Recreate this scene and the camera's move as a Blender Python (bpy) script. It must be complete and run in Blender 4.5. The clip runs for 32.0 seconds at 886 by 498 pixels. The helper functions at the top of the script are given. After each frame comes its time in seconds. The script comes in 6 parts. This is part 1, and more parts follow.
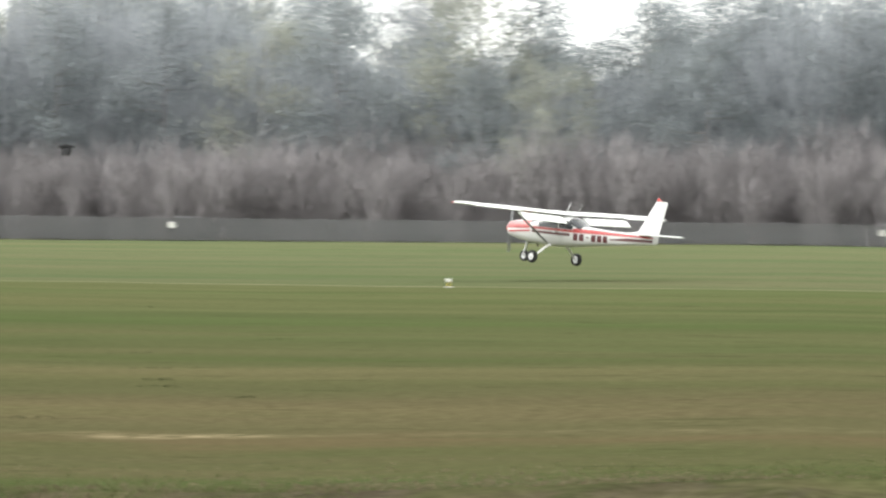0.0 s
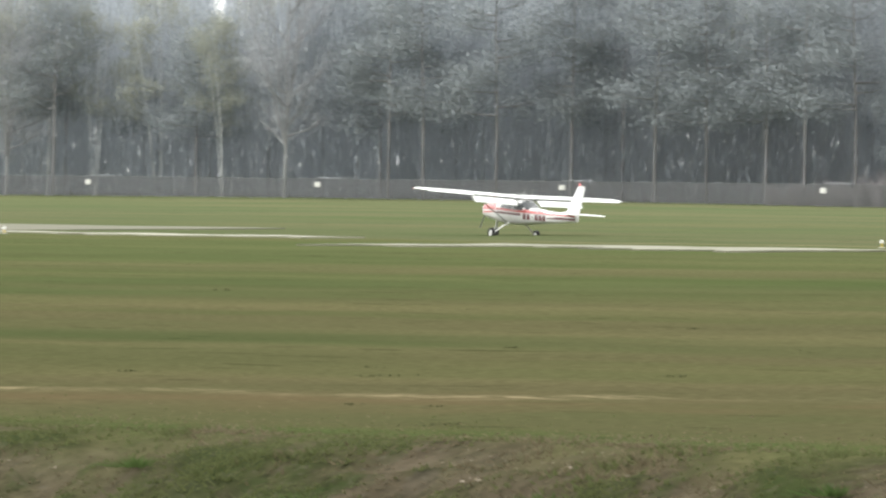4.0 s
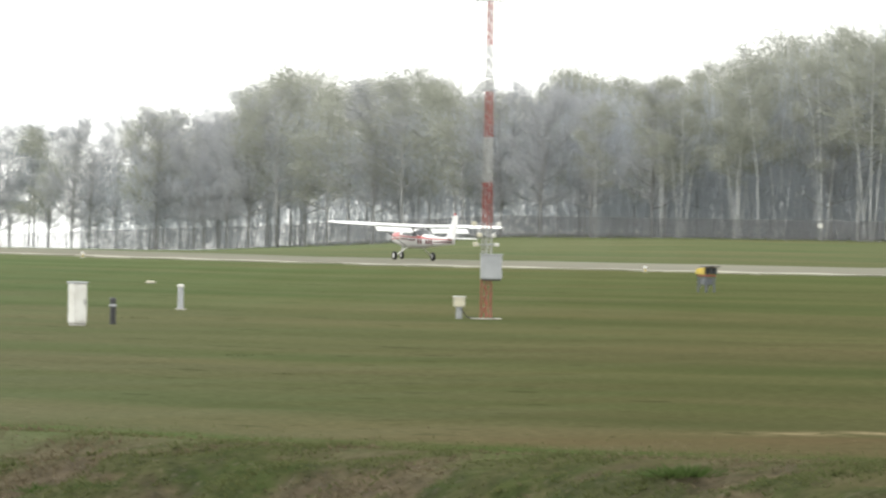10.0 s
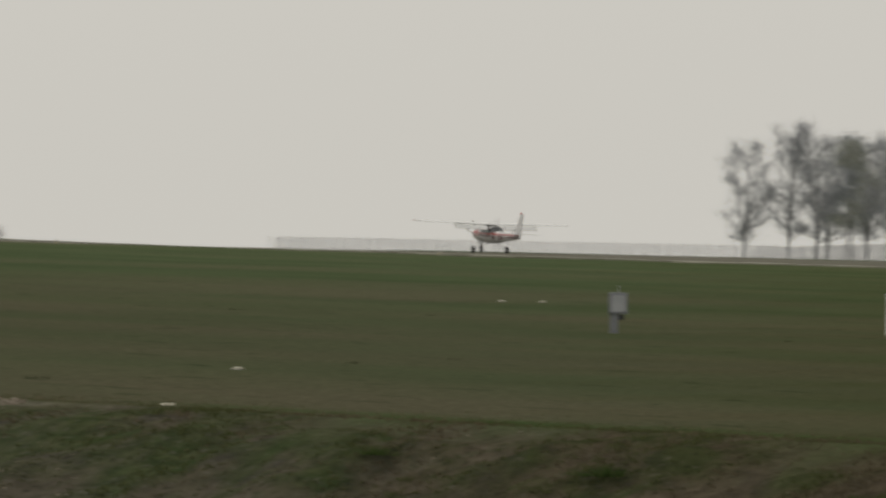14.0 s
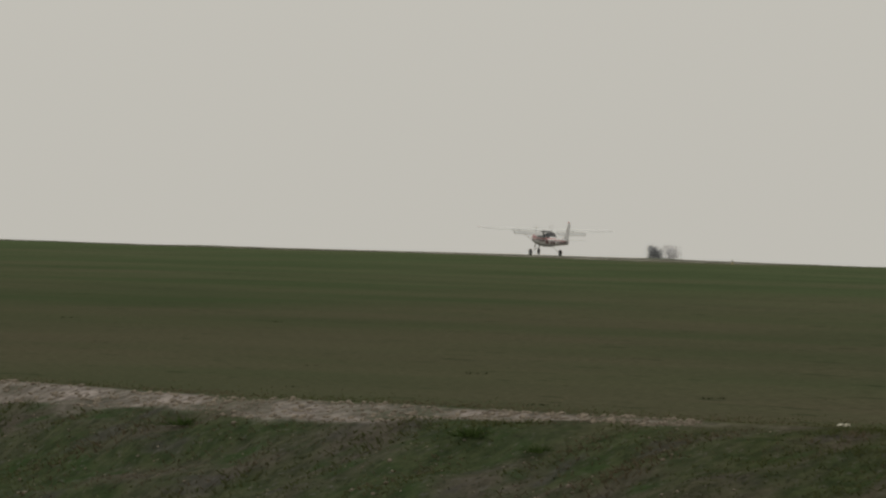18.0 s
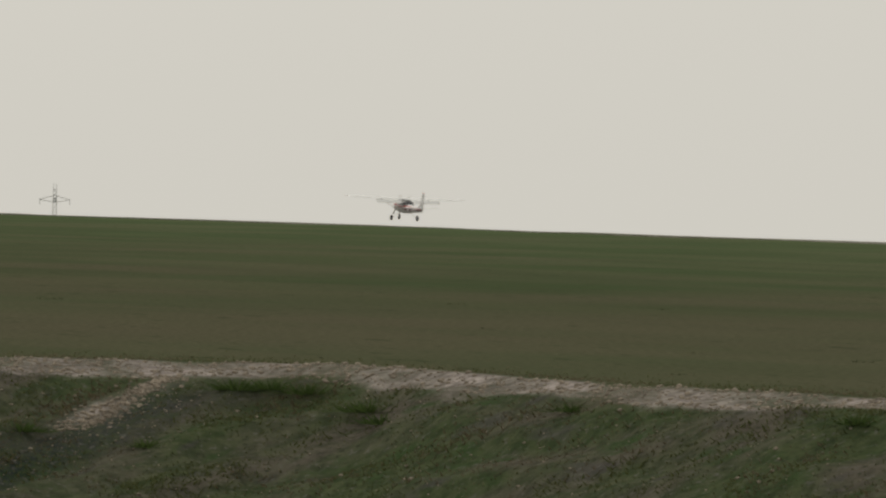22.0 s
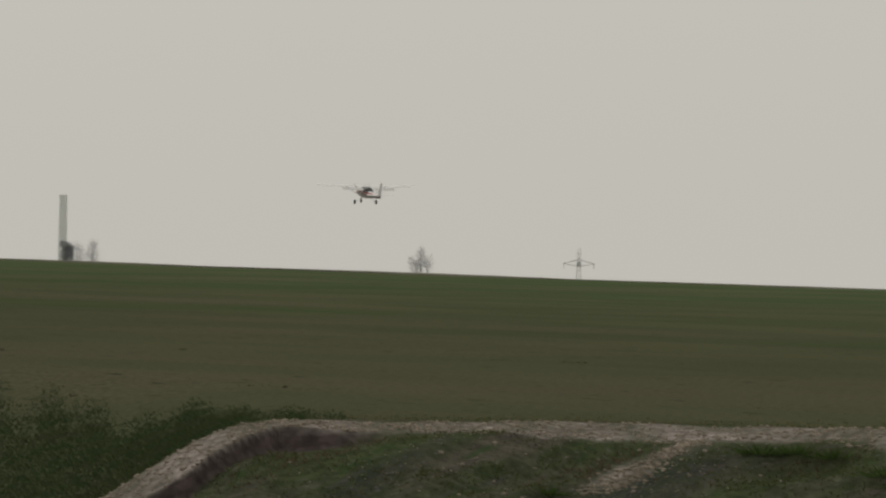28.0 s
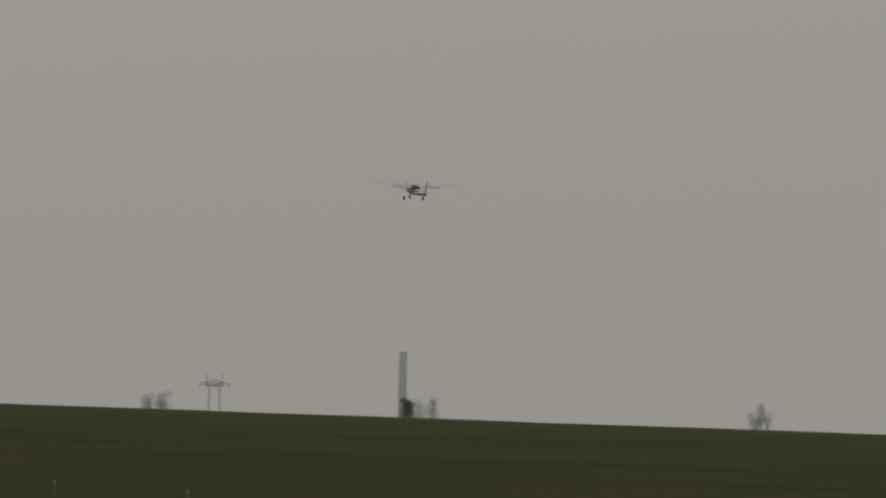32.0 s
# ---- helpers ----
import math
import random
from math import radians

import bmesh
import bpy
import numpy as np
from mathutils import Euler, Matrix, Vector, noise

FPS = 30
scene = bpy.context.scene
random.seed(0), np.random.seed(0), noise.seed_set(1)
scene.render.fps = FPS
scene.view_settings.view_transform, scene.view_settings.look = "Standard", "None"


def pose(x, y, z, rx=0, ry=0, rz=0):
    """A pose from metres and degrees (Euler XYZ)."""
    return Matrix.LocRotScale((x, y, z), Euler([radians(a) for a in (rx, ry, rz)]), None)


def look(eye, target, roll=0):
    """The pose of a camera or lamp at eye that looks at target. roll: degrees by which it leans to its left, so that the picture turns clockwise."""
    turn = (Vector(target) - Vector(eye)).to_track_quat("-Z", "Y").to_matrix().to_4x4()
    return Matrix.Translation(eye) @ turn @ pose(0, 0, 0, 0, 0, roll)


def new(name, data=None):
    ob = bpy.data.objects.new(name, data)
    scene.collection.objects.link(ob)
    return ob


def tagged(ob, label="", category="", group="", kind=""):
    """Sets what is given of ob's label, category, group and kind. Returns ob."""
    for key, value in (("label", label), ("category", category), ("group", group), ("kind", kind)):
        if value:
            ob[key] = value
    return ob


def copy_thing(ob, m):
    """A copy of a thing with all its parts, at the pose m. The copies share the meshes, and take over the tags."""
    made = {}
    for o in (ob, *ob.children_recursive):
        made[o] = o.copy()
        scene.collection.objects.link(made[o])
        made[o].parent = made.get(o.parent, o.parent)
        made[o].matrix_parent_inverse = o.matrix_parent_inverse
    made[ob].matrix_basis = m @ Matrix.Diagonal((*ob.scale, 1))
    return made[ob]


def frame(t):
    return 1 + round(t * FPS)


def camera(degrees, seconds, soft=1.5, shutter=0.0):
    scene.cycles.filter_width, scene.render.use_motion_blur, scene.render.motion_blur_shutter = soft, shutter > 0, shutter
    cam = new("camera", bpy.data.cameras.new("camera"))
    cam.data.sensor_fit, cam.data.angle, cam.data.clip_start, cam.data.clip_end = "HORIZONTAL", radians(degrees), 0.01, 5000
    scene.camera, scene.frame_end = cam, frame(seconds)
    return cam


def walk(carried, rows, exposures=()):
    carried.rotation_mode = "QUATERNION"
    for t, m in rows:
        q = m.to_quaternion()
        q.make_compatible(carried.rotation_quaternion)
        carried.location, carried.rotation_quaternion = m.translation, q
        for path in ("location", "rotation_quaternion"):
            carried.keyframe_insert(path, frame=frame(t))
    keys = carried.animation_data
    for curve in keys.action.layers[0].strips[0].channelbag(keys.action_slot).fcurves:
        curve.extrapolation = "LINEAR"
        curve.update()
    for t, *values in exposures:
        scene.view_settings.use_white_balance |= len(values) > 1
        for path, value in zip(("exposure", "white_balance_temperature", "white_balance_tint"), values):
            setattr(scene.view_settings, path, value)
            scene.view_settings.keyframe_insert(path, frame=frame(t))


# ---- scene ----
# All azimuths are degrees from +y (square to the runway) towards -x.
EYE = (0.0, 0.0, 3.0)
cam = camera(4.989, 32.0, soft=2.3, shutter=0.38)

# seconds, azimuth, elevation and lean of the long lens on its tripod
PATH = [
    (0, 45.0848, -0.2865, 1.024),
    (0.5, 46.4768, -0.3207, 0.946),
    (1, 47.6366, -0.378, 0.95),
    (1.5, 48.5794, -0.4289, 0.965),
    (2, 49.7822, -0.493, 0.955),
    (2.5, 50.8482, -0.4821, 0.985),
    (3, 52.1563, -0.5228, 0.944),
    (3.5, 53.1396, -0.5494, 0.821),
    (4, 53.815, -0.5494, 0.751),
    (4.5, 54.467, -0.4761, 0.658),
    (6.5, 56.9377, -0.4972, 0.826),
    (7, 57.6912, -0.5013, 0.824),
    (7.5, 58.4612, -0.4755, 0.903),
    (8, 59.1906, -0.4712, 0.904),
    (8.5, 59.9739, -0.521, 0.87),
    (9, 60.4528, -0.5052, 0.907),
    (9.5, 60.7979, -0.413, 0.939),
    (10, 61.3564, -0.36, 0.9),
    (10.5, 61.9049, -0.3141, 0.971),
    (11, 62.3914, -0.3519, 0.959),
    (11.5, 62.9392, -0.2529, 0.902),
    (12, 63.6862, -0.2761, 0.892),
    (12.5, 64.0022, -0.3419, 0.877),
    (13, 64.8025, -0.2866, 0.904),
    (13.5, 65.1077, -0.3242, 0.994),
    (14, 65.9644, -0.364, 0.919),
    (14.5, 67.1558, -0.3502, 0.883),
    (16.5, 68.2943, -0.2156, 0.76),
    (17, 68.8136, -0.2516, 0.729),
    (17.5, 69.3774, -0.2634, 0.766),
    (18, 69.7707, -0.3046, 0.816),
    (18.5, 69.9913, -0.3523, 0.864),
    (19, 70.2737, -0.3319, 0.894),
    (19.5, 70.7087, -0.3368, 0.966),
    (20, 71.2902, -0.3562, 0.995),
    (20.5, 71.5752, -0.3662, 1.046),
    (21, 71.8976, -0.4102, 1.065),
    (21.5, 71.915, -0.4024, 1.04),
    (22, 71.9491, -0.4105, 1.039),
    (22.5, 71.9485, -0.4466, 1.054),
    (23, 72.2594, -0.5324, 1.123),
    (23.5, 72.5096, -0.5441, 1.146),
    (24, 72.9967, -0.5512, 1.151),
    (24.5, 73.3646, -0.5535, 1.149),
    (25, 73.8107, -0.5601, 1.193),
    (25.5, 74.0867, -0.4882, 1.197),
    (26, 74.2454, -0.334, 1.224),
    (26.5, 74.3718, -0.2404, 1.203),
    (28.5, 75.2173, -0.0514, 1.094),
    (29, 75.6174, 0.0117, 1.07),
    (29.5, 75.9905, 0.1037, 1.046),
    (30, 76.1331, 0.4108, 1.064),
    (30.5, 76.2761, 0.6345, 1.061),
    (31, 76.2601, 0.5486, 1.08),
    (31.5, 76.6286, 0.5745, 1.1),
    (32, 76.8375, 0.7434, 1.095),
]
# seconds, stops, white balance and tint as the film's camera adapts to the bright sky
LIGHT = [(0, 1.05, 6200, 6), (9, 0.95, 6200, 6), (10, 0.76, 6250, 7), (11, 0.55, 6300, 8), (11.5, 0.27, 6400, 8), (12, -0.12, 6450, 8), (12.5, -0.40, 6500, 8), (13, -0.67, 6550, 8), (14, -1.0, 6600, 8), (17, -1.25, 6650, 7), (19, -1.05, 6650, 7),
         (23, -0.85, 6700, 7), (24.5, -0.67, 6700, 7), (25, -0.63, 6700, 7), (26, -0.73, 6700, 7), (29, -1.4, 6650, 7), (30, -1.58, 6650, 7), (31, -1.77, 6650, 8), (32, -1.95, 6650, 8)]


def aim(az, el, lean):
    return pose(*EYE, 90 + el, 0, az) @ pose(0, 0, 0, 0, 0, lean)


walk(cam, [(t, aim(a, e, l)) for t, a, e, l in PATH], LIGHT)

# ---- sky and sun: bright thin overcast ----
SUN_AZ, SUN_EL = 110.0, 36.0
world = bpy.data.worlds.new("world")
scene.world = world
world.use_nodes = True
wn, wl = world.node_tree.nodes, world.node_tree.links
wn.clear()
w_out, w_bg, w_sky = wn.new("ShaderNodeOutputWorld"), wn.new("ShaderNodeBackground"), wn.new("ShaderNodeTexSky")
w_sky.sky_type = "NISHITA"
w_sky.sun_disc = False
w_sky.sun_elevation, w_sky.sun_rotation = radians(SUN_EL), radians(-SUN_AZ)
w_sky.air_density, w_sky.dust_density, w_sky.ozone_density = 1.0, 6.0, 1.0
w_hsv = wn.new("ShaderNodeHueSaturation")
w_hsv.inputs["Saturation"].default_value = 0.25
w_mix = wn.new("ShaderNodeMix")
w_mix.data_type = "RGBA"
w_mix.inputs[0].default_value = 0.72
w_mix.inputs[7].default_value = (14.6, 14.1, 13.2, 1)      # the cloud veil
w_bg.inputs["Strength"].default_value = 0.11
wl.new(w_sky.outputs[0], w_hsv.inputs["Color"])
wl.new(w_hsv.outputs[0], w_mix.inputs[6])
wl.new(w_mix.outputs[2], w_bg.inputs["Color"])
wl.new(w_bg.outputs[0], w_out.inputs["Surface"])
sun_data = bpy.data.lights.new("sun", "SUN")
sun_data.energy, sun_data.angle, sun_data.color = 0.8, radians(24), (1.0, 0.95, 0.87)
sun = new("sun", sun_data)
sun.matrix_basis = look((-math.sin(radians(SUN_AZ)) * 50, math.cos(radians(SUN_AZ)) * 50, 50 * math.tan(radians(SUN_EL))), (0, 0, 0))


# ---- materials ----
def material(name, base, rough=0.7, metal=0.0, second=None, scale=3.0, stretch=(1, 1, 1), fine=0.0, fine_scale=40.0, bump=0.0, spread=(0.35, 0.65), random_tint=0.0, coat=0.0):
    """A surface with two scales of colour change, relief and a tint by object."""
    m = bpy.data.materials.new(name)
    m.use_nodes = True
    n, l = m.node_tree.nodes, m.node_tree.links
    b = n["Principled BSDF"]
    b.inputs["Roughness"].default_value, b.inputs["Metallic"].default_value = rough, metal
    b.inputs["Coat Weight"].default_value = coat
    co = n.new("ShaderNodeTexCoord")
    mp = n.new("ShaderNodeMapping")
    mp.inputs["Scale"].default_value = stretch
    l.new(co.outputs["Object"], mp.inputs["Vector"])
    big, small = n.new("ShaderNodeTexNoise"), n.new("ShaderNodeTexNoise")
    big.inputs["Scale"].default_value, big.inputs["Detail"].default_value = scale, 4
    small.inputs["Scale"].default_value, small.inputs["Detail"].default_value = fine_scale, 3
    l.new(mp.outputs[0], big.inputs["Vector"])
    l.new(mp.outputs[0], small.inputs["Vector"])
    ramp = n.new("ShaderNodeMapRange")
    ramp.inputs[1].default_value, ramp.inputs[2].default_value = spread
    l.new(big.outputs[0], ramp.inputs[0])
    mix = n.new("ShaderNodeMix")
    mix.data_type = "RGBA"
    mix.inputs[6].default_value = (*base, 1)
    mix.inputs[7].default_value = (*(second or [c * 0.8 for c in base]), 1)
    l.new(ramp.outputs[0], mix.inputs[0])
    hsv = n.new("ShaderNodeHueSaturation")
    l.new(mix.outputs[2], hsv.inputs["Color"])
    value = n.new("ShaderNodeMapRange")
    value.inputs[3].default_value, value.inputs[4].default_value = 1 - fine, 1 + fine
    l.new(small.outputs[0], value.inputs[0])
    last = value.outputs[0]
    if random_tint:
        info, tint, mul = n.new("ShaderNodeObjectInfo"), n.new("ShaderNodeMapRange"), n.new("ShaderNodeMath")
        tint.inputs[3].default_value, tint.inputs[4].default_value = 1 - random_tint, 1 + random_tint
        mul.operation = "MULTIPLY"
        l.new(info.outputs["Random"], tint.inputs[0])
        l.new(last, mul.inputs[0])
        l.new(tint.outputs[0], mul.inputs[1])
        last = mul.outputs[0]
    l.new(last, hsv.inputs["Value"])
    l.new(hsv.outputs[0], b.inputs["Base Color"])
    if bump:
        bp = n.new("ShaderNodeBump")
        bp.inputs["Strength"].default_value, bp.inputs["Distance"].default_value = bump, 0.02
        l.new(small.outputs[0], bp.inputs["Height"])
        l.new(bp.outputs[0], b.inputs["Normal"])
    return m


def leafy(name, base, second, through_light=0.35):
    """Leaf or twig clumps: colour by clump, some light through them."""
    m = bpy.data.materials.new(name)
    m.use_nodes = True
    n, l = m.node_tree.nodes, m.node_tree.links
    b = n["Principled BSDF"]
    b.inputs["Roughness"].default_value = 0.9
    b.inputs["Specular IOR Level"].default_value = 0.1
    geo, info = n.new("ShaderNodeNewGeometry"), n.new("ShaderNodeObjectInfo")
    add, mix, tr, sh = n.new("ShaderNodeMath"), n.new("ShaderNodeMix"), n.new("ShaderNodeBsdfTranslucent"), n.new("ShaderNodeMixShader")
    add.operation = "MULTIPLY_ADD"
    add.inputs[1].default_value, add.inputs[2].default_value = 0.6, 0.0
    half = n.new("ShaderNodeMath")
    half.operation = "MULTIPLY"
    half.inputs[1].default_value = 0.4
    l.new(info.outputs["Random"], half.inputs[0])
    l.new(geo.outputs["Random Per Island"], add.inputs[0])
    l.new(half.outputs[0], add.inputs[2])
    mix.data_type = "RGBA"
    mix.inputs[6].default_value, mix.inputs[7].default_value = (*base, 1), (*second, 1)
    l.new(add.outputs[0], mix.inputs[0])
    l.new(mix.outputs[2], b.inputs["Base Color"])
    l.new(mix.outputs[2], tr.inputs["Color"])
    sh.inputs[0].default_value = through_light
    l.new(b.outputs[0], sh.inputs[1])
    l.new(tr.outputs[0], sh.inputs[2])
    l.new(sh.outputs[0], n["Material Output"].inputs["Surface"])
    return m


def ground_material():
    m = bpy.data.materials.new("field_grass")
    m.use_nodes = True
    n, l = m.node_tree.nodes, m.node_tree.links
    b = n["Principled BSDF"]
    b.inputs["Roughness"].default_value = 0.95
    b.inputs["Specular IOR Level"].default_value = 0.0
    co = n.new("ShaderNodeTexCoord")

    def noise_node(scale, stretch, detail=4, rot=0.0):
        mp, t = n.new("ShaderNodeMapping"), n.new("ShaderNodeTexNoise")
        mp.inputs["Scale"].default_value, mp.inputs["Rotation"].default_value = stretch, (0, 0, radians(rot))
        t.inputs["Scale"].default_value, t.inputs["Detail"].default_value = scale, detail
        l.new(co.outputs["Object"], mp.inputs["Vector"])
        l.new(mp.outputs[0], t.inputs["Vector"])
        return t.outputs[0]

    def rng(v, a, z, lo=0.0, hi=1.0, clamp=True):
        r = n.new("ShaderNodeMapRange")
        r.inputs[1].default_value, r.inputs[2].default_value, r.inputs[3].default_value, r.inputs[4].default_value = a, z, lo, hi
        r.clamp = clamp
        l.new(v, r.inputs[0])
        return r.outputs[0]

    def mixed(f, a, z):
        x = n.new("ShaderNodeMix")
        x.data_type = "RGBA"
        for sock, v in ((x.inputs[6], a), (x.inputs[7], z)):
            if isinstance(v, tuple):
                sock.default_value = (*v, 1)
            else:
                l.new(v, sock)
        l.new(f, x.inputs[0])
        return x.outputs[2]

    def times(a, z):
        x = n.new("ShaderNodeMath")
        x.operation = "MULTIPLY"
        l.new(a, x.inputs[0])
        l.new(z, x.inputs[1])
        return x.outputs[0]

    def mask(name):
        a = n.new("ShaderNodeAttribute")
        a.attribute_name = name
        return a.outputs["Fac"]

    # mown field: green towards the runway, browner towards the bank, swathes, patches and fine grain
    swathe = noise_node(0.06, (0.22, 1.0, 1.0), 3, 14)
    patch = noise_node(0.16, (0.3, 1, 1), 3, 6)
    grain = noise_node(6.0, (0.7, 1, 1), 4)
    green = mixed(rng(patch, 0.2, 0.85), (0.0385, 0.0475, 0.0192), (0.0555, 0.0635, 0.0272))
    straw = mixed(rng(grain, 0.3, 0.7), (0.0585, 0.0505, 0.0265), (0.081, 0.070, 0.0375))
    blotch = noise_node(0.05, (0.45, 1, 1), 5, 25)
    pos = n.new("ShaderNodeSeparateXYZ")
    l.new(co.outputs["Object"], pos.inputs[0])
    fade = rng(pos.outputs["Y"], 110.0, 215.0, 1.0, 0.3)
    both, drier = n.new("ShaderNodeMath"), n.new("ShaderNodeMath")
    both.operation = drier.operation = "ADD"
    l.new(times(fade, rng(swathe, 0.32, 0.68, -0.1, 0.6)), both.inputs[0])
    l.new(rng(blotch, 0.38, 0.64, -0.15, 0.45), both.inputs[1])
    l.new(both.outputs[0], drier.inputs[0])
    l.new(rng(pos.outputs["Y"], 165.0, 75.0, -0.12, 0.38), drier.inputs[1])
    drier.use_clamp = True
    c = mixed(drier.outputs[0], green, straw)
    # paler, greyer sward beyond the runway's near edge
    verge = mixed(rng(noise_node(0.12, (0.3, 1, 1), 4, 4), 0.35, 0.65), (0.046, 0.058, 0.028), (0.064, 0.064, 0.036))
    c = mixed(rng(pos.outputs["Y"], 231.0, 237.0, 0, 0.85), c, verge)
    c = mixed(times(fade, times(rng(mask("east_half"), 0, 1, 0.35, 1), rng(noise_node(0.085, (0.15, 1, 1), 5), 0.48, 0.68, 0, 0.55))), c, mixed(rng(grain, 0.3, 0.7), (0.078, 0.068, 0.034), (0.102, 0.088, 0.046)))
    c = mixed(times(fade, times(rng(mask("east_half"), 0, 1, 0.35, 1), rng(noise_node(0.07, (0.18, 1, 1), 5, 3), 0.48, 0.68, 0, 0.5))), c, (0.037, 0.055, 0.017))
    # a thin dry line that carries on the runway's edge eastwards
    seam_line = times(times(rng(pos.outputs["Y"], 232.0, 232.6), rng(pos.outputs["Y"], 234.0, 233.4)), rng(pos.outputs["X"], -325.0, -305.0, 0.0, 0.7))
    c = mixed(seam_line, c, (0.125, 0.115, 0.075))
    spots = noise_node(1.3, (0.25, 1, 1), 2)
    tuft_field = noise_node(0.5, (0.4, 1, 1), 5)
    c = mixed(rng(spots, 0.66, 0.70, 0, 0.6), c, (0.022, 0.027, 0.011))
    # a rusty worn strip, and greener grass along the rim of the bank
    c = mixed(times(mask("worn"), rng(tuft_field, 0.35, 0.6, 0.3, 0.8)), c, (0.078, 0.060, 0.033))
    c = mixed(times(mask("rim"), rng(tuft_field, 0.3, 0.55, 0.2, 0.8)), c, (0.038, 0.060, 0.017))
    # rough bank: old grass, brown mats and bare soil in bands askew to the slope
    own = n.new("ShaderNodeAttribute")
    own.attribute_name = "askew"

    def bank_noise(scale, detail):
        t = n.new("ShaderNodeTexNoise")
        t.inputs["Scale"].default_value, t.inputs["Detail"].default_value = scale, detail
        l.new(own.outputs["Vector"], t.inputs["Vector"])
        return t.outputs[0]

    tuft = noise_node(2.2, (1, 1, 1), 6)
    lump = bank_noise(0.55, 5)
    seam = bank_noise(1.5, 5)
    bank = mixed(rng(tuft, 0.38, 0.62), (0.031, 0.039, 0.0155), (0.052, 0.057, 0.024))
    earthy = n.new("ShaderNodeMath")
    earthy.operation = "ADD"
    l.new(lump, earthy.inputs[0])
    l.new(rng(mask("east_half"), 0, 1, 0, 0.075), earthy.inputs[1])
    bank = mixed(rng(earthy.outputs[0], 0.44, 0.60, 0, 0.85), bank, mixed(rng(tuft, 0.3, 0.7), (0.050, 0.0405, 0.027), (0.090, 0.072, 0.049)))
    bank = mixed(rng(seam, 0.56, 0.70, 0, 0.8), bank, (0.030, 0.047, 0.015))
    bank = mixed(rng(seam, 0.42, 0.32, 0, 0.6), bank, (0.053, 0.045, 0.036))
    bank = mixed(rng(mask("mat"), 0.52, 0.95, 0, 0.6), bank, mixed(rng(tuft, 0.3, 0.7), (0.058, 0.047, 0.032), (0.112, 0.091, 0.065)))
    bank = mixed(rng(mask("mat"), 0.46, 0.10, 0, 0.65), bank, mixed(rng(tuft, 0.3, 0.7), (0.029, 0.040, 0.0145), (0.044, 0.055, 0.021)))
    clod = noise_node(7.0, (1, 1, 1), 5)
    bank = mixed(times(mask("dark"), rng(clod, 0.38, 0.58, 0.15, 0.85)), bank, (0.017, 0.0185, 0.0175))
    bank = mixed(rng(clod, 0.58, 0.70, 0, 0.7), bank, (0.090, 0.080, 0.058))
    bank = mixed(rng(clod, 0.42, 0.30, 0, 0.7), bank, (0.020, 0.022, 0.012))
    c = mixed(mask("bank"), c, bank)
    # gravel track and dry sandy fringe
    stones = noise_node(3.5, (1, 1, 1), 8)
    gravel = mixed(rng(stones, 0.3, 0.7), (0.095, 0.075, 0.056), (0.31, 0.25, 0.19))
    ragged = rng(noise_node(0.8, (0.4, 1, 1), 6), 0.40, 0.62)
    c = mixed(times(mask("track"), rng(ragged, 0.0, 1.0, 0.3, 1.0)), c, gravel)
    c = mixed(times(mask("dry"), rng(noise_node(3.2, (0.55, 1, 1), 6), 0.43, 0.57)), c, (0.22, 0.18, 0.11))
    # the eastern half is darker, the western half brighter and bluer
    c = mixed(mask("soil"), c, mixed(rng(stones, 0.35, 0.65), (0.029, 0.021, 0.017), (0.060, 0.043, 0.034)))
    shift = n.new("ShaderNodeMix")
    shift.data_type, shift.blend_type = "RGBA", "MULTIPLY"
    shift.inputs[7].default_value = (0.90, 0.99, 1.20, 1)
    l.new(rng(mask("east_half"), 1.0, 0.0), shift.inputs[0])
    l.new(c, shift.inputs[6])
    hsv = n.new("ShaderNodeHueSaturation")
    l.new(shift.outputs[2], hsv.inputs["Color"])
    # value by half of the field, rising from y 100 to 340 m
    l.new(times(rng(grain, 0.2, 0.8, 0.82, 1.18), times(rng(mask("east_half"), 0, 1, 1.5, 1.02, False), rng(pos.outputs["Y"], 100.0, 340.0, 1.0, 1.7))), hsv.inputs["Value"])
    l.new(hsv.outputs[0], b.inputs["Base Color"])
    bp = n.new("ShaderNodeBump")
    bp.inputs["Strength"].default_value, bp.inputs["Distance"].default_value = 0.7, 0.08
    l.new(grain, bp.inputs["Height"])
    l.new(bp.outputs[0], b.inputs["Normal"])
    return m


# ---- helpers of the build ----
def part(name, bm, mat, parent=None, label="", smooth=False):
    me = bpy.data.meshes.new(name)
    bm.to_mesh(me)
    bm.free()
    me.materials.append(mat)
    if smooth:
        me.polygons.foreach_set("use_smooth", [True] * len(me.polygons))
    ob = new(name, me)
    ob.parent = parent
    if label:
        ob["label"] = label
    return ob


def box(bm, lo, hi, bevel=0.0, m=None):
    r = bmesh.ops.create_cube(bm, size=1)
    v = r["verts"]
    for p in v:
        p.co = Vector([lo[i] + (p.co[i] + 0.5) * (hi[i] - lo[i]) for i in range(3)])
    if bevel:
        e = list({e for p in v for e in p.link_edges})
        v = bmesh.ops.bevel(bm, geom=e, offset=bevel, segments=2, affect="EDGES", profile=0.5)["verts"]
    if m:
        bmesh.ops.transform(bm, matrix=m, verts=list(v))
    return bm


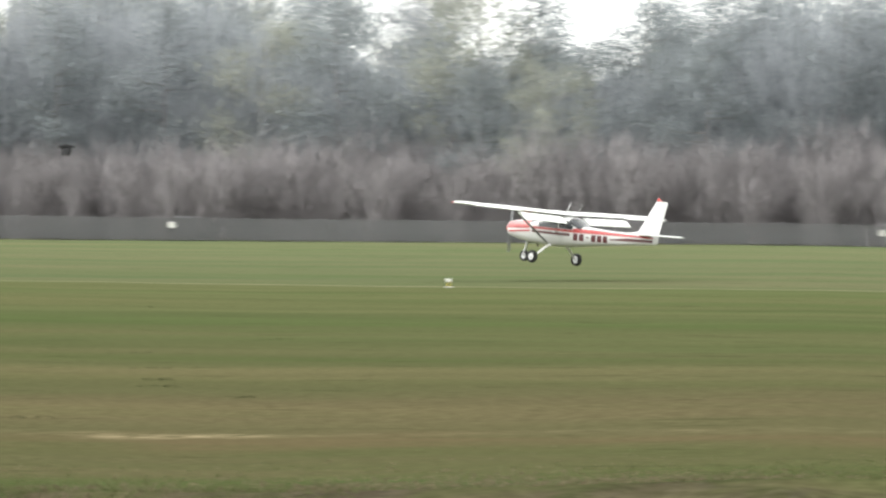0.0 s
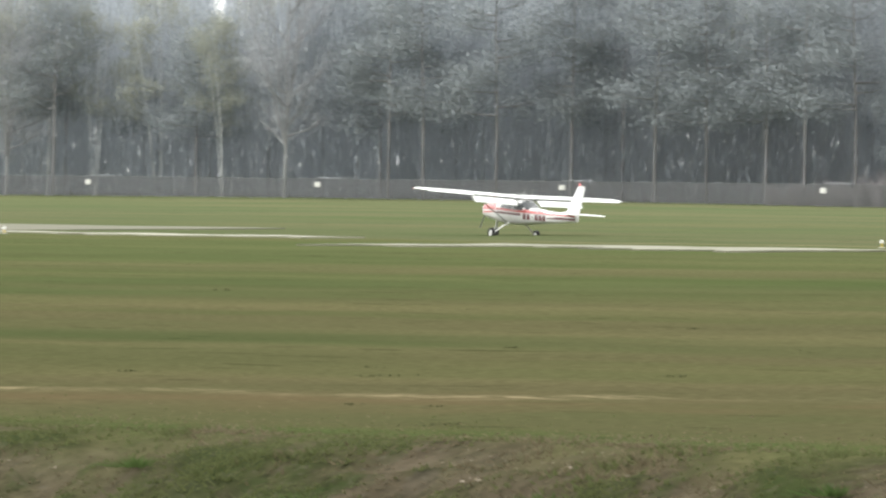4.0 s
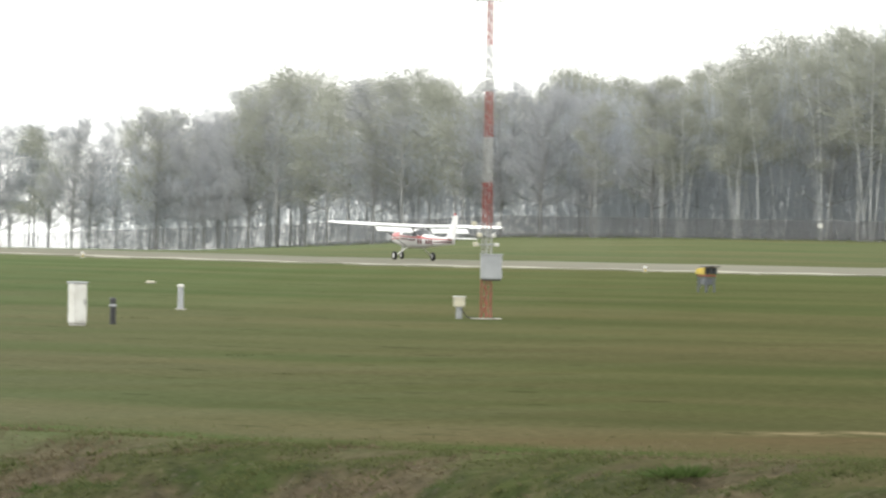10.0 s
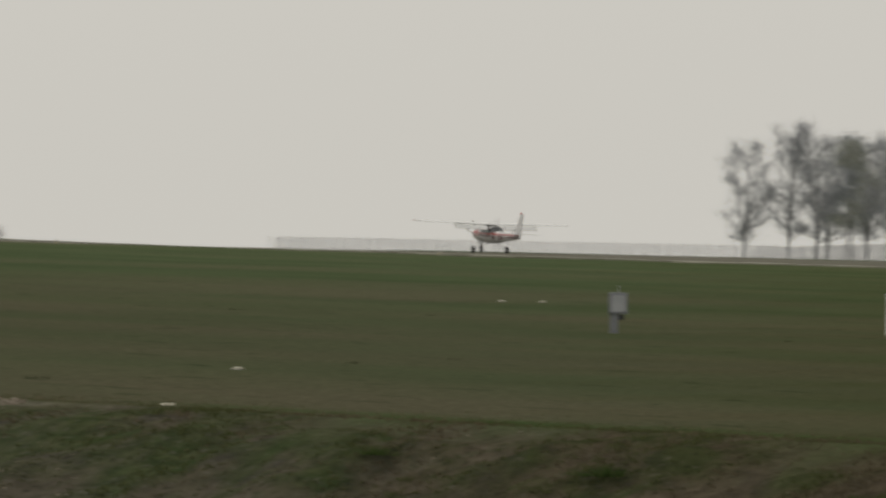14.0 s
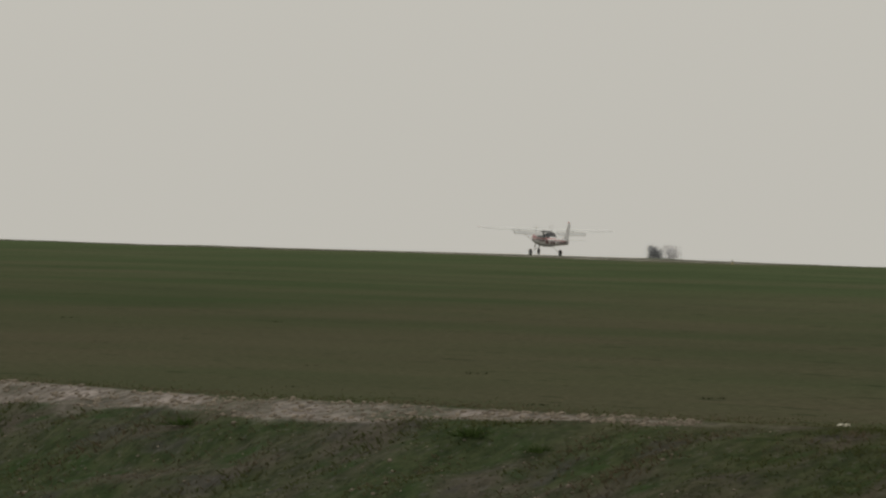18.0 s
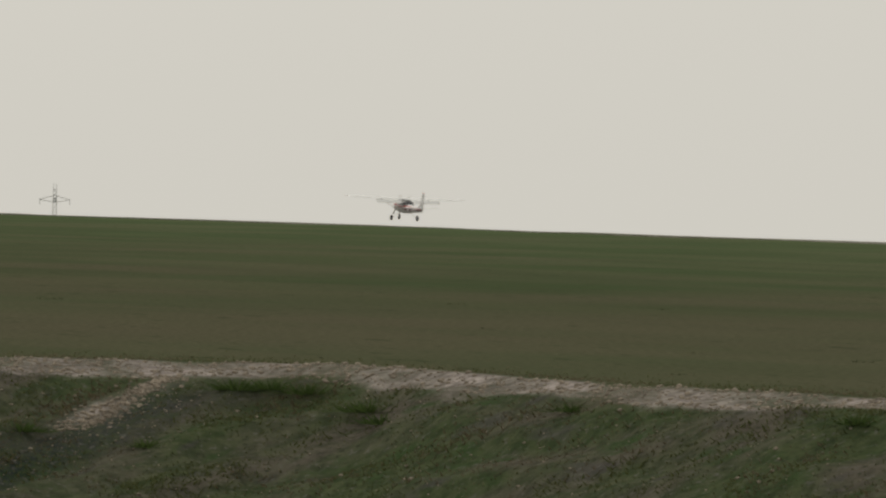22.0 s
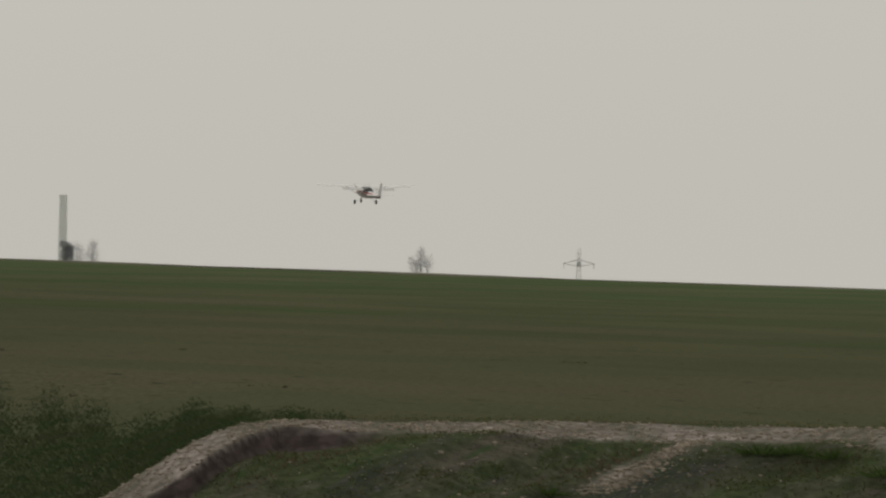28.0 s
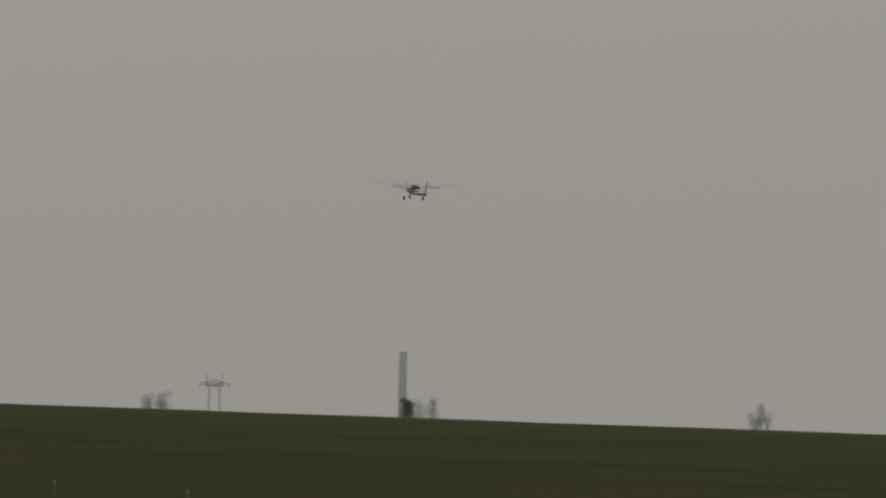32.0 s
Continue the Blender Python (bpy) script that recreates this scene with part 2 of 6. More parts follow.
def tube(bm, points, radii, sides=6, cap=True):
    """A tapered tube along points."""
    rings = []
    for i, p in enumerate(points):
        p = Vector(p)
        d = (Vector(points[min(i + 1, len(points) - 1)]) - Vector(points[max(i - 1, 0)])).normalized()
        q = d.to_track_quat("Z", "Y")
        rings.append([bm.verts.new(p + q @ Vector((math.cos(a) * radii[i], math.sin(a) * radii[i], 0))) for a in (2 * math.pi * k / sides for k in range(sides))])
    for a, z in zip(rings, rings[1:]):
        for k in range(sides):
            bm.faces.new((a[k], a[(k + 1) % sides], z[(k + 1) % sides], z[k]))
    if cap:
        bm.faces.new(rings[0][::-1])
        bm.faces.new(rings[-1])
    return bm


def loft(bm, sections, cap=True):
    """Skin between closed rings of points."""
    rings = [[bm.verts.new(p) for p in s] for s in sections]
    k = len(rings[0])
    for a, z in zip(rings, rings[1:]):
        for i in range(k):
            bm.faces.new((a[i], a[(i + 1) % k], z[(i + 1) % k], z[i]))
    if cap:
        bm.faces.new(rings[0][::-1])
        bm.faces.new(rings[-1])
    bmesh.ops.recalc_face_normals(bm, faces=bm.faces)
    return bm


def empty(name, label, category, group="", at=None):
    ob = new(name)
    ob.empty_display_size = 0.2
    if at is not None:
        ob.matrix_basis = at
    return tagged(ob, label, category, group)


# ---- the lie of the land ----
def ramp_at(x, xs, ys):
    return float(np.interp(x, xs, ys))


def field_z(az):
    """The airfield sinks a metre from its eastern end to its middle."""
    return np.interp(az, (43.0, 46.0, 62.0, 66.0, 69.5), (0.33, 0.04, -0.95, -0.95, -0.84))


def far_rise(az):
    """How far the grass beyond the runway rises towards the wood."""
    return np.interp(az, (43.8, 45.8, 48.4, 50.5, 52.7, 54.6, 56.4, 60.0, 61.6), (0.69, 0.62, 0.46, 0.40, 0.50, 0.52, 0.40, 0.29, 0.0))


EDGE_AZ = (30, 45, 49.8, 53.8, 60.4, 64.8, 68.3, 70.8, 71.6, 72.4, 73.0, 74.2, 75.2, 75.65, 90)
EDGE_R = (97, 100, 106, 121, 145, 164, 177, 190, 197, 203, 205.5, 206.5, 204.5, 204, 204)


def value_noise(x, y, f, seed):
    return np.sin(x * f + seed) * np.sin(y * f * 1.17 + 1.7 * seed) + 0.6 * np.sin(x * f * 2.3 + y * f * 0.7 + seed * 2.1) + 0.4 * np.sin(y * f * 3.1 - x * f * 1.9 + seed)


CELLS = np.random.RandomState(77).uniform(-1, 1, (256, 256))


def cell_noise(x, y, size):
    """Smooth irregular noise between -1 and 1 with cells of a size in metres."""
    u, v = np.asarray(x) / size, np.asarray(y) / size
    i, j = np.floor(u).astype(int), np.floor(v).astype(int)
    fu, fv = u - i, v - j
    fu, fv = fu * fu * (3 - 2 * fu), fv * fv * (3 - 2 * fv)
    at = lambda a, b: CELLS[(i + a) % 256, (j + b) % 256]
    return (at(0, 0) * (1 - fu) + at(1, 0) * fu) * (1 - fv) + (at(0, 1) * (1 - fu) + at(1, 1) * fu) * fv


def mats(az, r):
    """Brown flattened mats (above 0) among green hummocks (below 0) on the eastern bank."""
    x, y = -np.sin(np.radians(az)) * r, np.cos(np.radians(az)) * r
    return 1.5 * (cell_noise(x, y, 1.9) + 0.7 * cell_noise(x, y * 1.2, 0.75) + 0.5 * cell_noise(x, y, 0.3))


def edge_r(az):
    """How far off the field breaks off into the bank."""
    return np.interp(az, EDGE_AZ, EDGE_R)


def dip(az, r):
    """West of the track's bend the rim runs down towards a hollow."""
    low = np.interp(az, (75.65, 75.85, 76.02, 76.28, 76.55, 76.88, 77.45), (0, 0.02, 0.12, 0.51, 1.09, 1.88, 2.97))
    return low * (1 - np.clip((r - 204) / 60, 0, 1))


def track_width(az):
    return np.interp(az, (67.6, 70.8, 74.0, 74.7, 75.2, 75.8, 76.0, 76.3, 78), (0.2, 3.0, 2.7, 1.9, 1.15, 1.0, 2.0, 3.6, 4.0))


def land(az, r):
    """Height of the ground at an azimuth and distance (arrays)."""
    x, y = -np.sin(np.radians(az)) * r, np.cos(np.radians(az)) * r
    f = field_z(az)
    f = f - dip(az, r)
    s = r - edge_r(az)
    # low ridges that run askew down the bank, where spoil was tipped over its rim
    across = (az + 0.17 * np.clip(r - edge_r(az), -20, 20)) * 3.5
    wob = 0.07 * np.sin(across * 1.1 + 1.2 * np.sin(s * 0.5)) + 0.04 * np.sin(across * 2.7 + s * 0.8) + 0.03 * np.sin(across * 0.43 + s * 1.1 + 1) + 0.02 * np.sin(across * 5.1 - s * 2.1)
    z = np.where(s > 0, f, np.where(s > -3.0, f + s * 0.10, f - 0.30 + (s + 3.0) * 0.24))
    crest = 0.045 * np.sin(across * 0.9) + 0.04 * np.sin(across * 0.37 + 2) + 0.022 * np.sin(across * 2.9 + 1)
    z = z + crest * np.exp(-((s + 0.8) / 1.2) ** 2) * np.clip((np.asarray(az, float) - 68) / 2, 0, 1)
    cut = np.clip((np.asarray(az, float) - 75.0) / 0.7, 0, 1) * np.clip((78 - np.asarray(az, float)) / 0.5, 0, 1)
    z = z - 0.42 * cut * np.clip((-s - track_width(az)) / 0.45, 0, 1)
    z = z + wob * np.clip(-s / 4, 0, 1.5) * np.clip((76.0 - np.asarray(az, float)) / 0.6, 0.3, 1) + 0.015 * np.sin(x * 0.7) * np.sin(y * 0.9) * np.clip(s / 10, 0, 1)
    z = z - 0.075 * np.clip(mats(az, r), -1.2, 1.2) * np.clip(-s / 2.5, 0, 1) * np.clip((69 - np.asarray(az, float)) / 3, 0, 1)
    z = np.maximum(z, -7.0)
    hill = 1.4 - 0.11 * np.maximum(r - 8, 0)
    z = np.where(r < 85, np.maximum(hill, -7.0), z)
    # beyond the runway the land falls off
    far = np.clip((np.asarray(az, float) - 61.0) / 3.0, 0, 1)
    sink = np.clip((np.asarray(az, float) - 64.2) / 3.3, 0, 1)
    z = z - sink * np.interp(y, (225, 248, 262), (0, 0.28, 0.5)) + 0.12 * sink * np.exp(-((y - 221) / 6) ** 2) * np.interp(az, (68, 72, 73.5), (1, 1, 0.2)) + 0.05 * np.sin(x * 0.045) * sink * np.clip((y - 150) / 60, 0, 1)
    z = z + far_rise(az) * np.clip((y - 240) / 112, 0, 1)
    fall = 0.025 * np.maximum(y - 266, 0) * far + 0.035 * np.maximum(y - 430, 0) * (1 - far)
    fall = np.minimum(fall, 9) + np.minimum(0.013 * np.maximum(r - 1100, 0), 60)
    return z - np.where(y > 262, fall, np.minimum(0.013 * np.maximum(r - 1500, 0), 60) * (r > 1500))


def land_at(x, y):
    r = math.hypot(x, y)
    return float(land(np.array([math.degrees(math.atan2(-x, y))]), np.array([r]))[0])


def spot(az, r, up=0.0):
    x, y = -math.sin(radians(az)) * r, math.cos(radians(az)) * r
    return x, y, land_at(x, y) + up


def build_ground():
    az = np.concatenate([np.arange(-180, 38, 6.0), np.arange(38, 75.5, 0.055), np.arange(75.5, 77.7, 0.02), np.arange(77.7, 84, 0.055), np.arange(84, 180, 6.0)])
    edge = edge_r(az)
    band = np.minimum(16, edge - 90)
    spread = [np.tile((1.5, 4, 8, 15, 25, 40, 55, 70, 84, 86), (len(az), 1))]
    spread.append(86 + (edge - band - 86)[:, None] * np.linspace(0.02, 0.98, 44))
    spread.append((edge - band)[:, None] + (band + 2)[:, None] * np.linspace(0, 1, 96))
    spread.append((edge + 2)[:, None] + (236 - edge - 2)[:, None] * np.linspace(0.0125, 1, 80))
    spread.append(np.tile(np.concatenate([np.arange(240, 300, 4), np.arange(300, 520, 10), 520 * 1.12 ** np.arange(1, 22)]), (len(az), 1)))
    R = np.concatenate(spread, 1)
    A = np.repeat(az[:, None], R.shape[1], 1)
    Z = land(A, R)
    X, Y = -np.sin(np.radians(A)) * R, np.cos(np.radians(A)) * R
    co = np.stack([X, Y, Z], -1).reshape(-1, 3)
    na, nr = A.shape
    i = np.arange(na)[:, None] * nr + np.arange(nr - 1)[None, :]
    j = ((np.arange(na) + 1) % na)[:, None] * nr + np.arange(nr - 1)[None, :]
    quads = np.stack([i, i + 1, j + 1, j], -1).reshape(-1, 4)
    me = bpy.data.meshes.new("ground")
    me.vertices.add(len(co) + 1)
    me.vertices.foreach_set("co", np.concatenate([co, [(0, 0, 1.4)]]).ravel())
    tris = np.stack([np.full(na, len(co)), np.arange(na) * nr, ((np.arange(na) + 1) % na) * nr], -1)
    nq, nt = len(quads), len(tris)
    me.loops.add(nq * 4 + nt * 3)
    me.loops.foreach_set("vertex_index", np.concatenate([quads.ravel(), tris.ravel()]))
    me.polygons.add(nq + nt)
    me.polygons.foreach_set("loop_start", np.concatenate([np.arange(nq) * 4, nq * 4 + np.arange(nt) * 3]))
    me.update(calc_edges=True)
    me.validate()
    s = R - edge_r(A)
    wide = track_width(A)
    wig = (1.2 * np.sin(X * 0.5) + 0.8 * np.sin(X * 1.3 + Y)) * np.clip((76.2 - A) / 0.6, 0.25, 1)
    bank = np.clip((1.5 - s + wig * 1.1 + 0.7 * np.sin(X * 2.9 + 2 * np.sin(Y))) / 4.0, 0, 1) * (A > 30) * (A < 90) * (R > 88)
    track = np.clip((s + wide + 0.35 * wig) / 0.5 + 0.5, 0, 1) * np.clip((0.1 + 0.2 * wig - s) / 0.4, 0, 1) * np.clip((A - 67.2 - 0.25 * wig) / 2.0, 0, 1) * (A < 78)
    gap = R - edge_r(A)
    spur = np.exp(-((A - 73.45 + (gap + 3) * 0.17 + 0.03 * wig) / 0.075) ** 2) * np.clip(-gap / 2, 0, 1) * np.clip((gap + 6.4) / 1.0, 0, 1)
    dry = np.exp(-((R - np.interp(A, (40, 46.5, 53.5, 57.8, 61), (116, 126, 142, 156, 160)) - wig * 0.5) / 0.9) ** 2) * np.interp(A, (40, 45.9, 46.2, 46.9, 47.2, 52.5, 52.9, 54.1, 54.5, 56.0, 56.3, 59.2, 59.8, 60.5), (0.2, 0.2, 0.9, 0.9, 0.15, 0.15, 0.8, 0.8, 0.3, 0.4, 1, 1, 0.2, 0))
    soil = np.clip((A - 75.1) / 0.4, 0, 1) * (A < 78) * np.clip((-wide - s) / 0.12 + 0.5, 0, 1) * np.clip((s + wide + 0.65 + 0.12 * wig) / 0.25, 0, 1)
    # cinder-dark scree askew on the slope, and lush seams
    dark = np.exp(-((A - 73.15 + (gap + 3) * 0.19) / 0.35) ** 2) * np.clip((-3.4 - gap) / 1.5, 0, 1) + 0.8 * np.exp(-((A - 74.9 + (gap + 3) * 0.17) / 0.25) ** 2) * np.clip((-3.4 - gap) / 1.5, 0, 1)
    dark = dark + 0.4 * np.clip(np.sin(A * 9.0 + 1.1 * gap) + 0.6 * np.sin(A * 23 - gap * 2.3) - 0.1, 0, 1) * np.clip((A - 58) / 2, 0, 1) * np.clip((68 - A) / 1.5, 0, 1) * np.clip((-1.5 - gap) / 1.5, 0, 1)
    deep = np.clip((-gap - 12) / 8, 0, 1)
    askew = np.stack([(A + 0.17 * np.clip(gap, -20, 20)) * 3.5 * (1 - deep) + X * deep, gap * 0.3 * (1 - deep) + Y * 0.5 * deep, np.zeros_like(A)], -1).reshape(-1, 3)
    at = me.attributes.new("askew", "FLOAT_VECTOR", "POINT")
    at.data.foreach_set("vector", np.append(askew.ravel(), (0, 0, 0)).astype(np.float32))
    dry_r = np.interp(A, (40, 46.5, 53.5, 57.8, 61), (116, 126, 142, 156, 160))
    worn = np.exp(-((R - dry_r + 4 + wig) / 4.5) ** 2) * np.interp(A, (40, 59, 62), (1, 1, 0))
    rim = np.exp(-((s - 2.6 - 0.4 * wig) / 2.2) ** 2) * np.interp(A, (40, 66, 68.5), (1, 1, 0))
    # the last mask falls from east to west and sets the ground's tone
    for name, v in (("mat", np.clip((69 - A) / 3, 0, 1) * np.clip(0.5 + 0.5 * mats(A, R), 0, 1) + 0.5 * np.clip((A - 66) / 3, 0, 1)), ("worn", worn), ("rim", rim), ("bank", bank), ("track", np.maximum(track, spur)), ("dry", dry), ("soil", soil), ("dark", np.clip(dark, 0, 1)), ("east_half", np.where(R < 88, 0.5, bank * (np.clip((69.5 - A + 0.3 * wig) / 6, 0, 1) + 0.5 * np.clip((58.5 - A) / 3.2, 0, 1)) + (1 - bank) * np.clip((65.5 - A + 0.3 * wig) / 5.5, 0, 1)))):
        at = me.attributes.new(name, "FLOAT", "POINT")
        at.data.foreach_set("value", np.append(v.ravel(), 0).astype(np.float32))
    me.polygons.foreach_set("use_smooth", np.ones(len(me.polygons), bool))
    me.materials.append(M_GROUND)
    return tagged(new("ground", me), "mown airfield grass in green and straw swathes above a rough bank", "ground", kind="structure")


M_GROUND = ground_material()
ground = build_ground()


# ---- runway ----
M_ASPHALT = material("runway_asphalt", (0.128, 0.124, 0.095), 0.95, second=(0.152, 0.146, 0.113), scale=0.08, stretch=(0.3, 1, 1), fine=0.15, fine_scale=3.0)
M_CONCRETE = material("runway_edge_concrete", (0.27, 0.258, 0.195), 0.85, second=(0.16, 0.152, 0.112), scale=0.12, fine=0.12, fine_scale=2.0)
M_SAND = material("pale_sand", (0.20, 0.19, 0.14), 0.95, second=(0.11, 0.108, 0.07), scale=0.5, stretch=(0.4, 1, 1), fine=0.2, fine_scale=5.0)
M_ASPHALT.node_tree.nodes["Principled BSDF"].inputs["Specular IOR Level"].default_value = 0.05
NEAR_EDGE, FAR_EDGE, MIDDLE = 233.0, 254.0, 248.0


def strip(name, x0, x1, y0, y1, mat, up, label, wave=0.0, step=6.0):
    bm = bmesh.new()
    xs = np.arange(x0, x1 - 0.01, -step)
    rows = []
    for i, x in enumerate(xs):
        a = wave * (math.sin(x * 0.21) + 0.6 * math.sin(x * 0.47 + 1) + 0.5 * math.sin(x * 1.3 + 2))
        ys = np.linspace(y0 + a, y1, 5)
        rows.append([bm.verts.new((x, y, land_at(x, y) + up)) for y in ys])
    for a, z in zip(rows, rows[1:]):
        for k in range(4):
            bm.faces.new((a[k], a[k + 1], z[k + 1], z[k]))
    low = bmesh.ops.extrude_face_region(bm, geom=bm.faces[:])["geom"]
    for v in low:
        if isinstance(v, bmesh.types.BMVert):
            v.co.z -= 0.25
    bmesh.ops.recalc_face_normals(bm, faces=bm.faces)
    return tagged(part(name, bm, mat), label, "runway", kind="structure")


def runway_x(az, y=NEAR_EDGE):
    return -y * math.tan(radians(az))


strip("runway", runway_x(57.0), -1500, NEAR_EDGE + 3.0, FAR_EDGE, M_ASPHALT, 0.04, "worn grey asphalt runway across the airfield grass")
strip("runway_edge", runway_x(54.6), -700, NEAR_EDGE, NEAR_EDGE + 2.98, M_CONCRETE, 0.05, "pale concrete edge strip of the runway", wave=0.9, step=1.5)
strip("sandy_strip", runway_x(51.6, 220), runway_x(54.0, 220), 216.8, 224.0, M_SAND, 0.05, "pale patchy sandy strip beside the runway", wave=1.7, step=1.0)

# ---- trees ----
# Wood colours are lifted pale and bluish: air haze is painted into them.
M_BIRCH = material("birch_bark", (0.57, 0.575, 0.57), 0.8, second=(0.30, 0.295, 0.29), scale=1.2, stretch=(1, 1, 2.5), fine=0.2, fine_scale=12, spread=(0.55, 0.8), random_tint=0.2)
M_PINE_BARK = material("pine_bark", (0.20, 0.20, 0.208), 0.9, second=(0.22, 0.205, 0.20), scale=0.6, fine=0.3, fine_scale=14, random_tint=0.2)
M_BARK = material("grey_bark", (0.31, 0.31, 0.31), 0.9, second=(0.26, 0.26, 0.26), scale=0.8, fine=0.3, fine_scale=14, random_tint=0.2)
M_NEEDLES = leafy("hazed_pine_needles", (0.250, 0.270, 0.280), (0.268, 0.288, 0.297), 0.84)
M_BUDS = leafy("young_leaves", (0.308, 0.318, 0.275), (0.348, 0.356, 0.308), 0.7)
M_TWIGS = leafy("bare_twigs", (0.33, 0.337, 0.355), (0.395, 0.402, 0.42), 0.62)
M_SHRUB = leafy("brown_twigs", (0.300, 0.281, 0.288), (0.328, 0.309, 0.316), 0.84)


def unit(v):
    return v / np.maximum(np.linalg.norm(v, axis=-1, keepdims=True), 1e-9)


def slivers(rs, at, way, length, width, facing=(0, 0, 0)):
    """Thin triangles from points along directions: twigs, needles or small leaves."""
    n = len(at)
    side = unit(np.cross(way, np.array(facing) + rs.normal(0, 1, (n, 3)))) * (width * rs.uniform(0.6, 1.4, n))[:, None]
    tip = at + way * (length * rs.uniform(0.5, 1.4, n))[:, None]
    return np.stack([at - side, at + side, tip], 1)


def boughs(bm, rnd, pts, h, start, reach, count, rise, round_top, radius):
    """Limbs and side branches that fill a rounded crown; returns the side branches as (from, to)."""
    out = []
    for k in range(count):
        f = start + (0.97 - start) * (k + rnd.random()) / count
        seg = f * 3
        i = min(2, int(seg))
        p = pts[i].lerp(pts[i + 1], seg - i)
        g = (f - start) / (1 - start)
        length = reach * rnd.uniform(0.75, 1.1) * (math.sqrt(max(0.0, 1 - (1.25 * g - 0.3) ** 2)) if round_top else 1.05 - 0.8 * g)
        length = max(length, 0.5)
        a = rnd.uniform(0, 6.28)
        up = rise * (0.6 + 0.9 * g)
        e = p + Vector((math.cos(a) * length, math.sin(a) * length, min(length * up * rnd.uniform(0.8, 1.2), h - p.z)))
        mid = p.lerp(e, 0.5) + Vector((math.cos(a) * 0.12 * length, math.sin(a) * 0.12 * length, -0.06 * length))
        r0 = radius * (1 - f) * 0.5 + 0.022
        tube(bm, (p, mid, e), (r0, r0 * 0.6, 0.012), 4, cap=False)
        out.append((mid, e))
        for j in range(4):
            s = mid.lerp(e, rnd.uniform(-0.5, 0.8)) if j else mid
            b = a + rnd.uniform(-1.2, 1.2)
            l = length * rnd.uniform(0.3, 0.55)
            q = s + Vector((math.cos(b) * l, math.sin(b) * l, min(l * up * rnd.uniform(0.5, 1.4), h + 0.3 - s.z)))
            tube(bm, (s, q), (r0 * 0.42, 0.010), 3, cap=False)
            out.append((s, q))
    return out


HEIGHTS = {}


def tree(kind, seed):
    """One tree at the origin: birch, pine, bare or budding; about 13 m high."""
    rnd, rs = random.Random(seed), np.random.RandomState(seed)
    h = {"birch": 13.0, "pine": 13.5, "bare": 12.0, "bud": 12.5}[kind] * rnd.uniform(0.95, 1.05)
    lean = Vector((rnd.uniform(-0.5, 0.5), rnd.uniform(-0.5, 0.5), 0)) * (2.2 if kind == "birch" else 1.0)
    r0 = {"birch": 0.046, "pine": 0.095, "bare": 0.105, "bud": 0.10}[kind]
    bm = bmesh.new()
    pts = [Vector((0, 0, -0.4)), lean * 0.15 + Vector((0, 0, h * 0.33)), lean * 0.6 + Vector((rnd.uniform(-0.2, 0.2), 0, h * 0.66)), lean + Vector((0, 0, h * 0.97))]
    tube(bm, pts, (r0 * 1.15, r0 * 0.85, r0 * 0.5, 0.02), 7, cap=False)
    if kind == "birch":
        # thinner stems that lean out of the same stool
        for k in range(rnd.randint(0, 2)):
            off = Vector((rnd.uniform(0.7, 2.3) * (1 - 2 * k), rnd.uniform(-1.2, 1.2), 0))
            tube(bm, [pts[0] + off * 0.15, pts[1] + off * 0.45, pts[2] + off * 0.8, pts[3] + off - Vector((0, 0, h * rnd.uniform(0.05, 0.2)))], (r0 * 0.85, r0 * 0.65, r0 * 0.4, 0.02), 6, cap=False)
    if kind == "bare":
        # forked stems that spread the crown like a fan
        fan = []
        for k in range(4):
            a, l = rnd.uniform(-0.5, 0.5) + (k % 2) * math.pi, rnd.uniform(0.9, 2.6)
            off = Vector((math.cos(a) * l, math.sin(a) * l, 0))
            low = Vector((0, 0, h * rnd.uniform(0.12, 0.24)))
            stem = [low, low + off * 0.3 + Vector((0, 0, h * 0.2)), low + off * 0.7 + Vector((0, 0, h * 0.42)), low + off + Vector((0, 0, h * rnd.uniform(0.6, 0.72)))]
            tube(bm, stem, (r0 * 0.6, r0 * 0.45, r0 * 0.3, 0.015), 5, cap=False)
            fan.append(stem)
    word = {"birch": "birch_tree", "pine": "pine_tree", "bare": "bare_tree", "bud": "leafing_tree"}[kind]
    label = {"birch": "slender birch with white trunk and first leaves", "pine": "tall dark pine with thin upper crown at the wood's edge",
             "bare": "bare deciduous tree with fine grey twigs", "bud": "deciduous tree with hazy yellow-green young leaves"}[kind]
    start, reach, count, rise, rounded = {"pine": (0.33, 2.5, 19, 0.25, False), "birch": (0.38, 2.1, 17, 0.75, True), "bud": (0.26, 3.0, 19, 0.75, True), "bare": (0.20, 2.7, 20, 0.9, True)}[kind]
    stem_faces = len(bm.faces)
    arms = boughs(bm, rnd, pts, h, start, reach, count, rise, rounded, r0)
    if kind == "bare":
        for stem in fan:
            for _ in range(16):
                i, f = rnd.randint(0, 2), rnd.random()
                p = stem[i].lerp(stem[i + 1], f)
                a, l = rnd.uniform(0, 6.28), rnd.uniform(0.5, 1.3)
                q = p + Vector((math.cos(a) * l, math.sin(a) * l, l * rnd.uniform(0.3, 1.4)))
                tube(bm, (p, q), (0.022, 0.008), 3, cap=False)
                arms.append((p, q))
    a, b = np.array([p[:] for p, _ in arms]), np.array([q[:] for _, q in arms])
